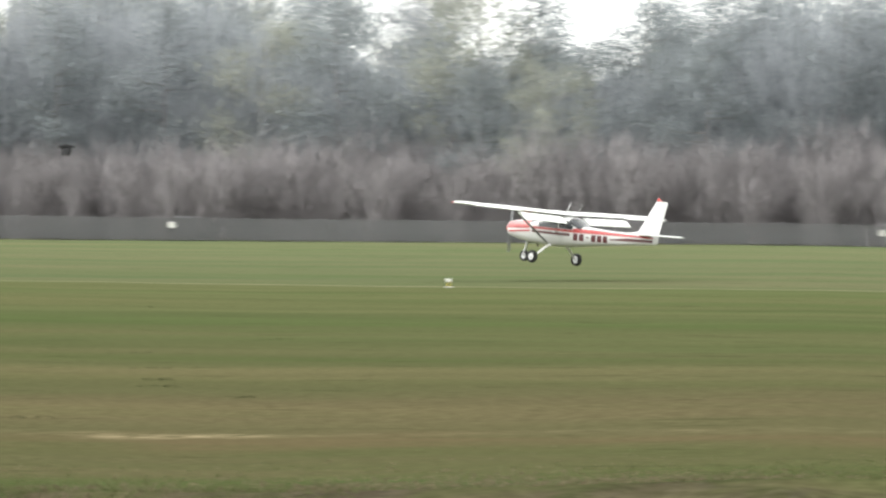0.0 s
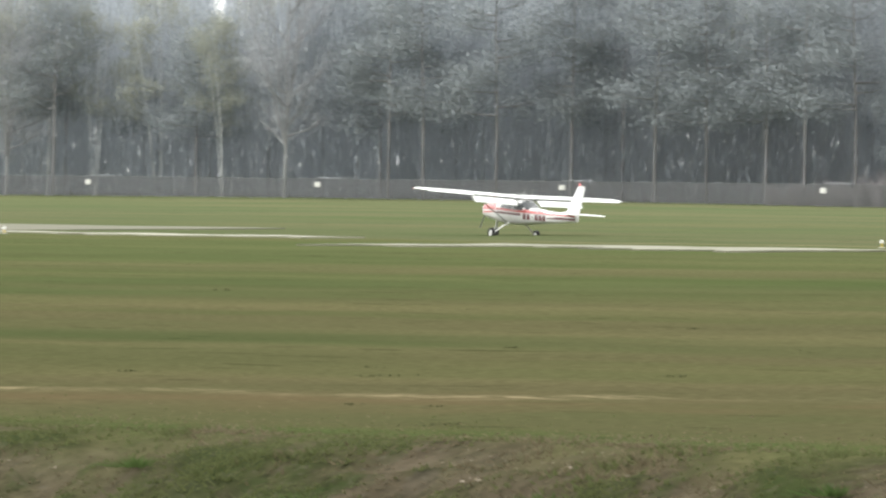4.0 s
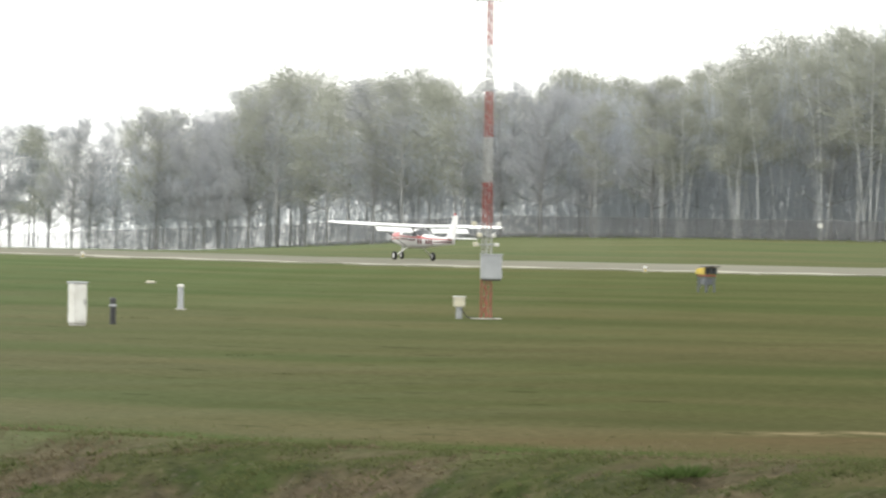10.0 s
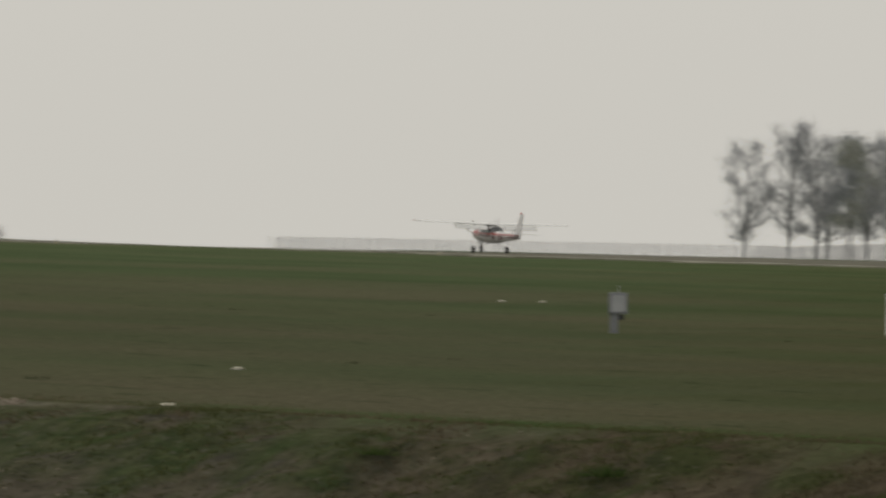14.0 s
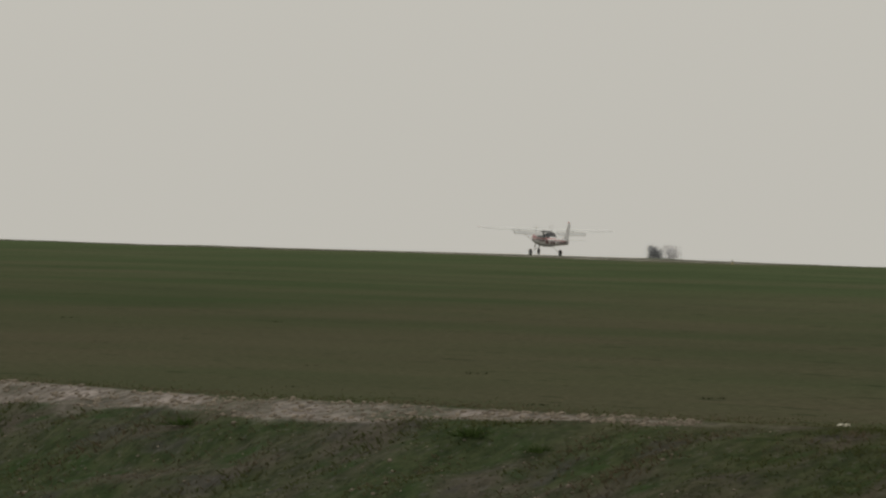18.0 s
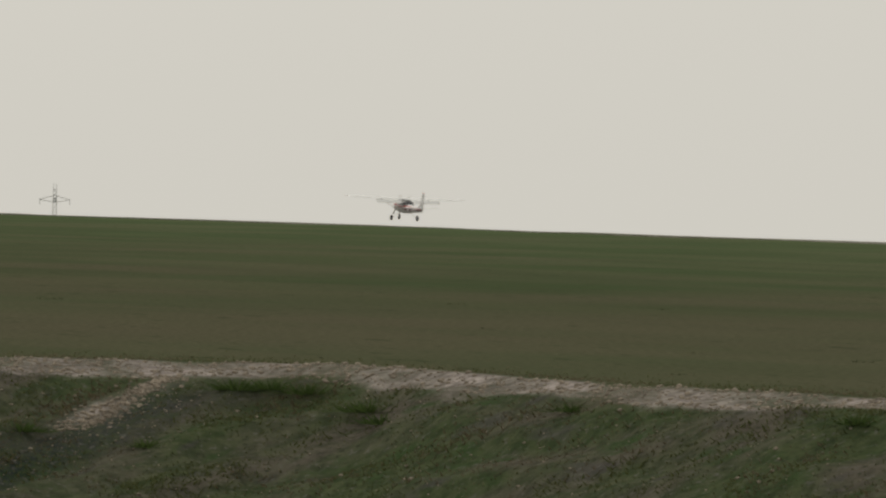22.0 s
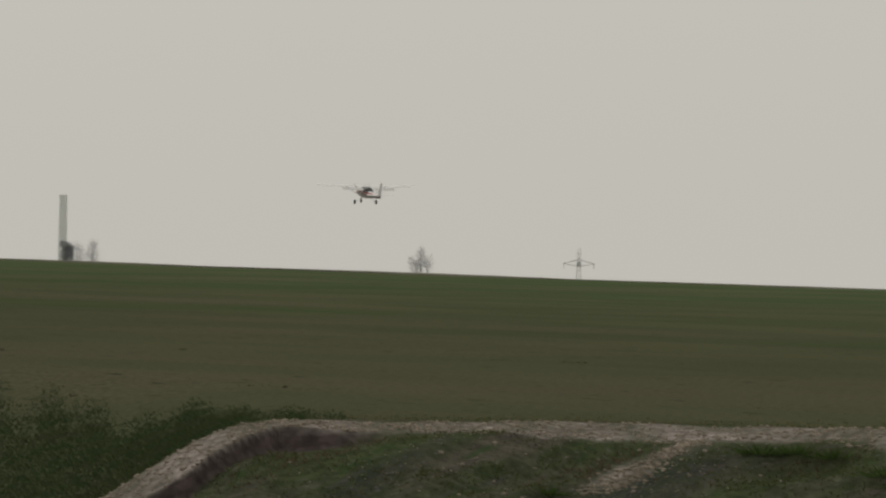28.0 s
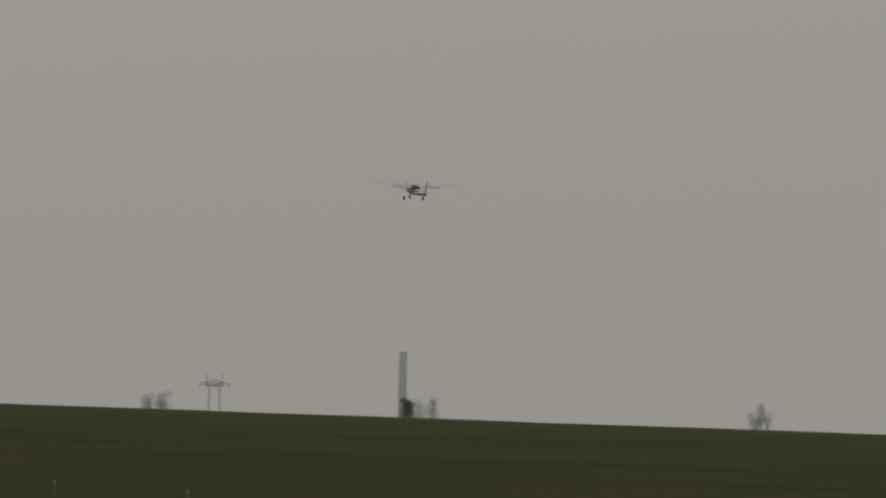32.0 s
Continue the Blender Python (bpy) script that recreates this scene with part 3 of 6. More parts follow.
    n, length, width, wild, leaf = {"pine": (7600, 0.30, 0.029, 0.9, M_NEEDLES), "birch": (3800, 0.42, 0.024, 0.7, M_BUDS), "bud": (4300, 0.42, 0.030, 0.8, M_BUDS), "bare": (4600, 0.62, 0.017, 0.75, M_TWIGS)}[kind]
    share = np.linalg.norm(b - a, axis=1)
    pick = rs.choice(len(a), n, p=share / share.sum())
    f = rs.uniform(0, 1, n) ** 0.6
    at = a[pick] + (b - a)[pick] * f[:, None] + rs.normal(0, {"pine": 0.75, "birch": 0.40, "bud": 0.55, "bare": 0.34}[kind], (n, 3)) * (1, 1, 0.5 if kind == "pine" else 0.65)
    way = unit(unit((b - a)[pick]) + np.array((0, 0, 0.25)) + rs.normal(0, wild, (n, 3)))
    crown = slivers(rs, at, way, np.full(n, length), np.full(n, width))
    HEIGHTS[word] = max(HEIGHTS.get(word, 0), h)
    ob = empty(word, label, "tree", "trees of the wood")
    trunk = part("trunk", bm, {"birch": M_BIRCH, "pine": M_PINE_BARK}.get(kind, M_BARK), ob, smooth=True).data
    if kind == "birch":
        # only the stems are white, the boughs are grey
        trunk.materials.append(M_BARK)
        for p in trunk.polygons[stem_faces:]:
            p.material_index = 1
    scatter("crown", crown, leaf).parent = ob
    return ob


def shrub(seed):
    """A bush of upright wands, dense down to the ground."""
    rnd, rs = random.Random(seed), np.random.RandomState(seed)
    bm = bmesh.new()
    tops = []
    for _ in range(11):
        a, l = rnd.uniform(0, 6.28), rnd.uniform(0.3, 1.9)
        e = Vector((math.cos(a) * l, math.sin(a) * l, rnd.uniform(2.0, 4.2)))
        foot = Vector((math.cos(a) * l * 0.45, math.sin(a) * l * 0.45, -0.2))
        tube(bm, (foot, foot.lerp(e, 0.55), e), (0.035, 0.025, 0.008), 4, cap=False)
        tops.append((foot[:], e[:]))
    ob = empty("shrub", "leafless brown shrub along the wood's edge", "shrub", "shrubs before the wood")
    part("stem", bm, M_SHRUB, ob)
    n = 2800
    a, b = np.array([p for p, _ in tops]), np.array([q for _, q in tops])
    pick = rs.randint(0, len(a), n)
    at = a[pick] + (b - a)[pick] * (0.95 * rs.uniform(0, 1, n) ** 1.5)[:, None] + rs.normal(0, 0.38, (n, 3)) * (1, 1, 0.3)
    way = unit(np.array((0, 0, 1.0)) + rs.normal(0, 0.28, (n, 3)))
    scatter("crown", slivers(rs, at, way, np.full(n, 0.75), np.full(n, 0.017)), M_SHRUB).parent = ob
    return ob


# the wood's skyline: azimuth, height of the tree tops
SKY_AZ = (43, 43.6, 44.95, 45.2, 47.5, 50, 58, 59.2, 59.5, 59.9, 60.13, 60.4, 60.64, 60.86, 61.15, 61.35, 61.5, 61.7, 61.92, 62.05, 62.2, 62.36, 62.5, 62.65, 62.8, 63.0, 63.2, 63.4)
SKY_Z = (16.3, 14.2, 14.2, 16.3, 16.5, 16.8, 17.0, 14.8, 13.8, 12.4, 11.3, 12.1, 12.5, 11.0, 10.5, 11.2, 12.0, 11.6, 10.6, 11.6, 12.3, 11.7, 10.0, 8.6, 8.2, 8.9, 8.6, 7.2)

# places where the sky shows between the crowns: azimuth, half width, height from which it is open
OPENINGS = ((50.50, 0.12, 8.0), (51.19, 0.06, 9.5), (49.86, 0.05, 11.8), (45.47, 0.06, 10.0), (55.1, 0.05, 12.4), (47.6, 0.05, 12.0))


def plant_wood():
    rnd = random.Random(5)
    kinds = {k: [tree(k, 10 * i + s) for s in range(4)] for i, k in enumerate(("birch", "pine", "bare", "bud"))}
    bushes = [shrub(90 + s) for s in range(5)]
    used = set()

    def put(src, x, y, scale, tall=None):
        m = pose(x, y, land_at(x, y) - 0.1, 0, 0, rnd.uniform(0, 360))
        if src in used:
            ob = copy_thing(src, m)
        else:
            ob = src
            ob.matrix_basis = m
            used.add(src)
        ob.scale = (scale, scale, tall or scale * rnd.uniform(0.92, 1.1))

    for row in range(6):
        y = 366 + row * 6.5
        az = 41.5
        while az < 63.2:
            x = -y * math.tan(radians(az)) + rnd.uniform(-1.5, 1.5)
            yy = y + rnd.uniform(-2.5, 2.5)
            # which trees stand where along the wood's edge
            pine = ramp_at(az, (43, 46, 49, 53, 55.5, 57, 59, 61, 64), (1.2, 1.2, 1.1, 0.95, 0.7, 0.2, 0.0, 0.0, 0.0))
            birch = ramp_at(az, (43, 50, 54.5, 56.3, 59.5, 61, 62), (0.03, 0.03, 0.05, 0.75, 0.6, 0.2, 0.0))
            bare = ramp_at(az, (43, 49, 55, 59, 60.5, 62.4, 62.6, 64), (0.03, 0.05, 0.15, 0.3, 0.5, 0.5, 1.5, 1.5))
            bud = ramp_at(az, (43, 56, 60, 62.4, 62.6), (0.1, 0.2, 0.6, 0.7, 0.15))
            p = rnd.random() * (pine + birch + bare + bud)
            if row < 2 and 56.0 < az < 60.0:
                p = pine + rnd.random() * (birch * 1.25)
            kind = "pine" if p < pine else "birch" if p < pine + birch else "bare" if p < pine + birch + bare else "bud"
            src = rnd.choice(kinds[kind])
            high = (ramp_at(az, SKY_AZ, SKY_Z) - land_at(x, yy)) / HEIGHTS[src.name.split(".")[0]] * (rnd.uniform(0.93, 1.0) if rnd.random() < 0.6 else rnd.uniform(0.72, 0.93))
            if 43.6 < az < 44.95:
                high *= 0.83
            for mid, half, open_z in OPENINGS:
                if abs(math.degrees(math.atan2(-x, yy)) - mid) < half + 0.10:
                    high = min(high, (open_z - land_at(x, yy)) / 14.0)
            if not (az > 60.6 and row in (2, 4)):
                put(src, x, yy, min(high, 1.12), high)
            gap = 2.9 if row < 2 and 55.8 < az < 60.2 else 5.2 if az < 59.5 else 4.4
            az += math.degrees(gap * rnd.uniform(0.6, 1.4) / y * math.cos(radians(az)) ** 2)
    # the wood's thin western end, with one darker pine among bare trees
    for kind, az, y, s in (("bare", 63.35, 372, 0.92), ("bare", 63.45, 366, 0.88), ("bud", 63.58, 368, 0.90), ("pine", 63.66, 372, 0.82), ("pine", 63.69, 375, 0.78), ("bare", 63.86, 368, 0.93), ("bare", 64.02, 372, 0.90), ("bare", 64.27, 366, 0.84),
                           ("bare", 63.80, 384, 0.85), ("bare", 63.45, 388, 0.90), ("bare", 63.2, 380, 0.90), ("bare", 63.58, 378, 0.88)):
        put(rnd.choice(kinds[kind]), -y * math.tan(radians(az)), y, s)
    # pines that stand out against the gap in the wood
    for az, y, s in ((44.60, 372, 1.02), (44.46, 378, 1.0), (43.95, 370, 1.0), (43.84, 376, 0.98), (45.05, 369, 1.0), (43.45, 372, 1.05)):
        put(rnd.choice(kinds["pine"]), -y * math.tan(radians(az)), y, s)
    for k in range(260):
        az = 41.5 + 10.5 * (k + rnd.random()) / 260
        y = 361.5 + (k % 3) * 1.8 + rnd.uniform(0, 1.2)
        put(rnd.choice(bushes), -y * math.tan(radians(az)), y, ramp_at(az, (44, 47, 49.0, 50.5, 52.0), (1.2, 1.15, 1.0, 0.68, 0.3)) * rnd.uniform(0.62, 1.18))


def undergrowth():
    """Dense thicket of upright twigs inside the wood, behind its first trees."""
    rs = np.random.RandomState(3)
    n = 720000
    az = rs.uniform(41.5, 63.4, n)
    front = rs.uniform(0, 1, n) < np.interp(az, (46, 48.5, 54.5, 56.5), (0.25, 0.6, 0.6, 0.3))
    y = np.where(front, rs.uniform(366, 378, n), rs.uniform(378, 412, n))
    top = np.minimum(np.interp(az, (41.5, 43.5, 44.3, 45.3, 47, 50, 58.5), (12, 11, 7.4, 8.5, 13.5, 15.0, 14.0)), np.interp(az, SKY_AZ, SKY_Z) - 1.6)
    for mid, half, open_z in OPENINGS:
        top = np.where((np.abs(az - mid) < half * rs.uniform(0.5, 1.3, n)) & (rs.uniform(0, 1, n) < 0.82), np.minimum(top, open_z - 2.0), top)
    lift = top * rs.uniform(0, 1, n) ** 1.05 * rs.uniform(0.72, 1.08, n)
    # west of the birches the sky shows through between the trunks
    thin = np.interp(az, (41.5, 43.5, 44.4, 45.6, 60.0, 61.5, 63.0, 63.4), (1, 1, 0.75, 1, 1, 0.85, 0.6, 0.25)) * np.where((az > 60.2) & (lift < 4.5), np.interp(az, (60.2, 61.0), (1.0, 0.48)), 1.0)
    keep = rs.uniform(0, 1, n) < thin
    az, y, lift = az[keep], y[keep], lift[keep]
    n = len(az)
    x = -y * np.tan(np.radians(az))
    at = np.stack([x, y, land(az, np.hypot(x, y)) + lift - 0.3], 1)
    way = unit(np.array((0, 0, 1.0)) + rs.normal(0, 0.14, (n, 3)))
    tri = slivers(rs, at, way, np.full(n, 1.3), np.full(n, 0.034), (0, -2.5, 0))
    firs = rs.uniform(0, 1, n) < np.interp(az, (41.5, 48.5, 51.5, 54.0), (1.0, 1.0, 0.55, 0.0))
    tagged(scatter("thicket", tri[~firs], M_THICKET), "dense grey thicket of upright twigs inside the wood", "undergrowth", kind="stuff")
    tagged(scatter("pine_thicket", tri[firs], M_FIRS), "mauve-grey thicket of young pines and twigs inside the wood", "undergrowth", kind="stuff")


def scatter(name, polys, mat):
    """One mesh of loose small faces, an array of n x corners x 3."""
    n, k, _ = polys.shape
    me = bpy.data.meshes.new(name)
    me.vertices.add(n * k)
    me.vertices.foreach_set("co", polys.astype(np.float32).ravel())
    me.loops.add(n * k)
    me.loops.foreach_set("vertex_index", np.arange(n * k))
    me.polygons.add(n)
    me.polygons.foreach_set("loop_start", np.arange(n) * k)
    me.update(calc_edges=True)
    me.materials.append(mat)
    return new(name, me)


# thicket twigs are paler still, with the wood's haze in their colour
M_THICKET = leafy("hazed_thicket_twigs", (0.42, 0.447, 0.488), (0.45, 0.477, 0.518), 0.82)
M_FIRS = leafy("hazed_pine_twigs", (0.385, 0.400, 0.425), (0.405, 0.420, 0.445), 0.84)
plant_wood()
undergrowth()

# ---- things on the airfield ----
M_WHITE = material("white_paint", (0.74, 0.73, 0.70), 0.5, second=(0.60, 0.58, 0.54), scale=2.5, fine=0.06, fine_scale=30)
M_RED = material("mast_red_paint", (0.30, 0.06, 0.045), 0.6, second=(0.24, 0.07, 0.055), scale=3, fine=0.1)
# white bands set grey: their backlit shade is in the paint colour
M_MAST_WHITE = material("mast_white_shaded", (0.40, 0.40, 0.39), 0.6, second=(0.30, 0.30, 0.29), scale=3, fine=0.1)
M_GREY = material("grey_painted_metal", (0.42, 0.43, 0.45), 0.5, second=(0.34, 0.35, 0.37), scale=2, fine=0.08)
M_SLATE = material("slate_grey_paint", (0.24, 0.25, 0.27), 0.6, second=(0.18, 0.19, 0.21), scale=3, fine=0.1)
M_GALV = material("galvanised_steel", (0.40, 0.41, 0.42), 0.5, 0.6, second=(0.30, 0.31, 0.32), scale=4, fine=0.1)
M_WEATHERED = material("weathered_wood", (0.24, 0.22, 0.19), 0.9, second=(0.17, 0.155, 0.135), scale=3, fine=0.2)
M_STEEL = material("dark_steel", (0.15, 0.16, 0.18), 0.6, 0.3, fine=0.1)
M_BLACK = material("black_plastic", (0.022, 0.022, 0.024), 0.5, second=(0.04, 0.04, 0.04), scale=4, fine=0.1)
M_YELLOW = material("signal_yellow_paint", (0.58, 0.42, 0.035), 0.45, second=(0.46, 0.34, 0.05), scale=3, fine=0.08)
M_CREAM = material("cream_paint", (0.62, 0.58, 0.45), 0.55, second=(0.5, 0.47, 0.38), scale=3, fine=0.08)
M_BASE = material("concrete_base", (0.42, 0.41, 0.38), 0.9, second=(0.33, 0.32, 0.29), scale=2, fine=0.15, fine_scale=20, bump=0.4)
M_GLASS = material("dark_lens_glass", (0.03, 0.035, 0.04), 0.08, fine=0.0)


def thing_at(az, r, turn=None):
    x, y, z = spot(az, r)
    return pose(x, y, z, 0, 0, az if turn is None else turn)


def lattice_mast():
    """Hinged weather mast: three tubes, lacing, red and white bands of 1.33 m, box and wind vanes."""
    ob = empty("weather_mast", "slim red and white banded lattice weather mast on the grass", "mast", at=thing_at(61.11, 297))
    legs = [(0.145 * math.cos(a), 0.145 * math.sin(a)) for a in (0.5, 0.5 + 2.094, 0.5 + 4.189)]
    band = 9.31 / 7
    for b in range(7):
        bm = bmesh.new()
        z0 = b * band + (0.03 if b == 0 else 0)
        z1 = (b + 1) * band
        slim0, slim1 = 1.2 - 0.09 * b, 1.2 - 0.09 * (b + 1)
        for x, y in legs:
            tube(bm, ((x * slim0, y * slim0, z0), (x * slim1, y * slim1, z1)), (0.020, 0.020), 6)
        steps = 4
        for k in range(steps):
            za, zb = z0 + (z1 - z0) * k / steps, z0 + (z1 - z0) * (k + 1) / steps
            for i in range(3):
                fit0, fit1 = slim0 + (slim1 - slim0) * k / steps, slim0 + (slim1 - slim0) * (k + 1) / steps
                a, c = [v * fit0 for v in legs[i]], [v * fit1 for v in legs[(i + 1) % 3]]
                tube(bm, ((*a, za), (*c, zb)), (0.013, 0.013), 4)
                tube(bm, ((*[v * fit1 for v in legs[i]], zb - 0.01), (*[v * fit1 for v in legs[(i + 1) % 3]], zb - 0.01)), (0.009, 0.009), 4)
        part("mast_section", bm, M_RED if b % 2 == 0 else M_MAST_WHITE, ob, "red lattice section" if b % 2 == 0 else "white lattice section", smooth=False)
    part("base_plate", box(bmesh.new(), (-0.45, -0.35, -0.1), (0.45, 0.35, 0.03), 0.015), M_BASE, ob, "pale concrete base plate")
    cab = part("instrument_box", box(bmesh.new(), (-0.17, -0.48, 1.17), (0.45, -0.16, 1.88), 0.03), M_GREY, ob, "pale grey instrument cabinet")
    part("box_roof", box(bmesh.new(), (-0.20, -0.50, 1.88), (0.48, -0.14, 1.91), 0.01), M_GREY, cab)
    part("box_sill", box(bmesh.new(), (-0.14, -0.46, 1.13), (0.42, -0.18, 1.168), 0.01), M_BLACK, cab)
    for z, w in ((2.18, 0.30), (2.45, 0.20), (2.78, 0.36)):
        br = part("bracket", tube(bmesh.new(), ((-w, -0.1, z), (w * 0.9, -0.1, z)), (0.02, 0.02), 6), M_GALV, ob, "short sensor bracket")
        part("sensor", box(bmesh.new(), (-w - 0.10, -0.17, z - 0.06), (-w + 0.06, -0.03, z + 0.07), 0.02), M_CREAM, br, "small cream sensor housing")
        part("sensor", box(bmesh.new(), (w * 0.9 - 0.05, -0.16, z - 0.05), (w * 0.9 + 0.08, -0.04, z + 0.05), 0.02), M_WHITE, br)
    arm = part("cross_arm", tube(bmesh.new(), ((-0.42, 0, 9.30), (0.42, 0, 9.30)), (0.025, 0.025), 6), M_GALV, ob, "thin cross arm at the top")
    part("lightning_rod", tube(bmesh.new(), ((-0.40, 0, 9.15), (-0.40, 0, 10.9)), (0.018, 0.008), 6), M_GALV, arm)
    part("vane_stem", tube(bmesh.new(), ((0.36, 0, 9.3), (0.62, 0, 9.55), (0.62, 0, 9.85)), (0.02, 0.018, 0.014), 6), M_GALV, arm)
    bm = bmesh.new()
    for x, z in ((0.62, 9.86), (-0.52, 9.46)):
        bm = bmesh.new()
        for k in range(3):
            a = k * 2.094 + 0.4
            c = Vector((x + 0.16 * math.cos(a), 0.16 * math.sin(a), z))
            tube(bm, ((x, 0, z), c), (0.008, 0.008), 4)
            bmesh.ops.create_icosphere(bm, subdivisions=1, radius=0.05, matrix=Matrix.Translation(c))
        if x < 0:
            tube(bm, ((-0.42, 0, 9.3), (x, 0, 9.38), (x, 0, z)), (0.014, 0.014, 0.012), 5)
        part("cup_anemometer", bm, M_STEEL, arm, "dark three-cup anemometer")
    return ob


def junction_box():
    ob = empty("junction_box", "small cream junction box on a grey post beside the mast", "box", at=thing_at(61.26, 297))
    part("post", box(bmesh.new(), (-0.09, -0.07, -0.1), (0.09, 0.07, 0.36), 0.01), M_GALV, ob, "grey post")
    part("housing", box(bmesh.new(), (-0.17, -0.13, 0.36), (0.17, 0.13, 0.64), 0.025), M_CREAM, ob)
    part("lid", box(bmesh.new(), (-0.19, -0.15, 0.64), (0.19, 0.15, 0.665), 0.008), M_WHITE, ob)
    part("cable", tube(bmesh.new(), ((0.05, -0.1, 0.3), (0.25, -0.14, 0.05), (0.7, -0.1, 0.02), (1.05, -0.1, 0.04)), (0.02, 0.02, 0.02, 0.02), 6), M_BLACK, ob, "black cable on the grass")
    return ob


def short_post():
    ob = empty("marker_post", "short grey marker post with a white cap", "post", at=thing_at(62.83, 311))
    bm = bmesh.new()
    tube(bm, ((0, 0, -0.1), (0, 0, 0.70)), (0.085, 0.08), 10)
    part("shaft", bm, M_GREY, ob, smooth=False)
    part("cap", tube(bmesh.new(), ((0, 0, 0.70), (0, 0, 0.76), (0, 0, 0.78)), (0.10, 0.10, 0.06), 10), M_WHITE, ob, "white cap")
    part("foot", box(bmesh.new(), (-0.16, -0.16, -0.1), (0.16, 0.16, 0.04), 0.02), M_BASE, ob, "pale foot")
    return ob


def black_post():
    ob = empty("bollard", "short black plastic bollard in the grass", "bollard", at=thing_at(63.21, 278))
    bm = bmesh.new()
    tube(bm, ((0, 0, -0.1), (0, 0, 0.70), (0, 0, 0.74)), (0.085, 0.085, 0.06), 12)
    part("shaft", bm, M_BLACK, ob)
    part("collar", tube(bmesh.new(), ((0, 0, 0.50), (0, 0, 0.56)), (0.092, 0.092), 12), M_GREY, ob, "grey collar")
    return ob


def cable_cabinet():
    ob = empty("cable_cabinet", "tall narrow white cable cabinet on the grass", "cabinet", at=thing_at(63.41, 275, 63.41 + 34))
    part("body", box(bmesh.new(), (-0.21, -0.15, 0.06), (0.21, 0.15, 1.13), 0.02), M_WHITE, ob)
    part("plinth", box(bmesh.new(), (-0.19, -0.13, -0.1), (0.19, 0.13, 0.06), 0.01), M_BASE, ob, "grey plinth")
    part("roof", box(bmesh.new(), (-0.235, -0.175, 1.13), (0.235, 0.175, 1.18), 0.015), M_GREY, ob, "grey roof cap")
    door = part("door", box(bmesh.new(), (-0.18, -0.163, 0.12), (0.18, -0.152, 1.08), 0.004), M_WHITE, ob)
    part("handle", box(bmesh.new(), (0.12, -0.185, 0.55), (0.145, -0.164, 0.70), 0.005), M_BLACK, door, "black handle")
    return ob


def equipment_box():
    ob = empty("equipment_box", "grey equipment box with aerial on a dark grey pedestal", "box", at=thing_at(64.976, 276))
    part("pedestal", box(bmesh.new(), (-0.20, -0.10, -0.1), (0.02, 0.10, 0.52), 0.015), M_SLATE, ob, "dark grey pedestal")
    part("housing", box(bmesh.new(), (-0.24, -0.16, 0.52), (0.27, 0.16, 1.10), 0.02), M_SLATE, ob)
    part("panel", box(bmesh.new(), (-0.17, -0.175, 0.58), (0.22, -0.162, 1.04), 0.004), M_GREY, ob, "blue-grey front panel")
    part("cable_box", box(bmesh.new(), (0.03, -0.12, 0.36), (0.18, 0.04, 0.50), 0.01), M_BLACK, ob, "black cable box")
    part("aerial", tube(bmesh.new(), ((0.02, 0, 1.10), (0.02, 0, 1.30)), (0.018, 0.010), 6), M_GALV, ob, "short aerial")
    return ob


def approach_light():
    """One lamp box of the approach path indicator: yellow hood, dark front, on a grey frame."""
    ob = empty("approach_light", "yellow hooded approach light box on a grey frame", "approach light", "approach lights beside the runway")
    bm = bmesh.new()
    prof = [(-0.42, 0.68), (0.30, 0.66), (0.30, 0.94), (-0.34, 0.87)]
    loft(bm, [[(x, -0.26, z) for x, z in prof], [(x, 0.26, z) for x, z in prof]])
    bmesh.ops.bevel(bm, geom=bm.edges[:], offset=0.02, segments=2, affect="EDGES")
    hood = part("hood", bm, M_YELLOW, ob)
    part("front", box(bmesh.new(), (0.302, -0.25, 0.675), (0.34, 0.25, 0.925), 0.01), M_BLACK, ob, "black lamp front")
    part("visor", box(bmesh.new(), (0.0, -0.29, 0.945), (0.52, 0.29, 0.985), 0.01), M_BLACK, ob, "black visor")
    for y in (-0.13, 0.13):
        part("lens", tube(bmesh.new(), ((0.34, y, 0.80), (0.355, y, 0.80)), (0.085, 0.085), 12), M_GLASS, hood, "round dark lens")
    part("tray", box(bmesh.new(), (-0.36, -0.22, 0.60), (0.32, 0.22, 0.652), 0.008), M_RED, ob, "dull red tray under the hood")
    for x in (-0.30, 0.26):
        for y in (-0.18, 0.18):
            part("leg", tube(bmesh.new(), ((x, y, -0.1), (x, y, 0.60)), (0.035, 0.035), 8), M_STEEL, ob, "dark grey steel leg")
    for y in (-0.18, 0.18):
        part("brace", tube(bmesh.new(), ((-0.30, y, 0.10), (0.26, y, 0.54)), (0.018, 0.018), 6), M_GALV, ob)
    part("ballast_box", box(bmesh.new(), (-0.26, -0.15, 0.28), (0.22, 0.15, 0.56), 0.015), M_STEEL, ob, "dark grey ballast box under the tray")
    return ob


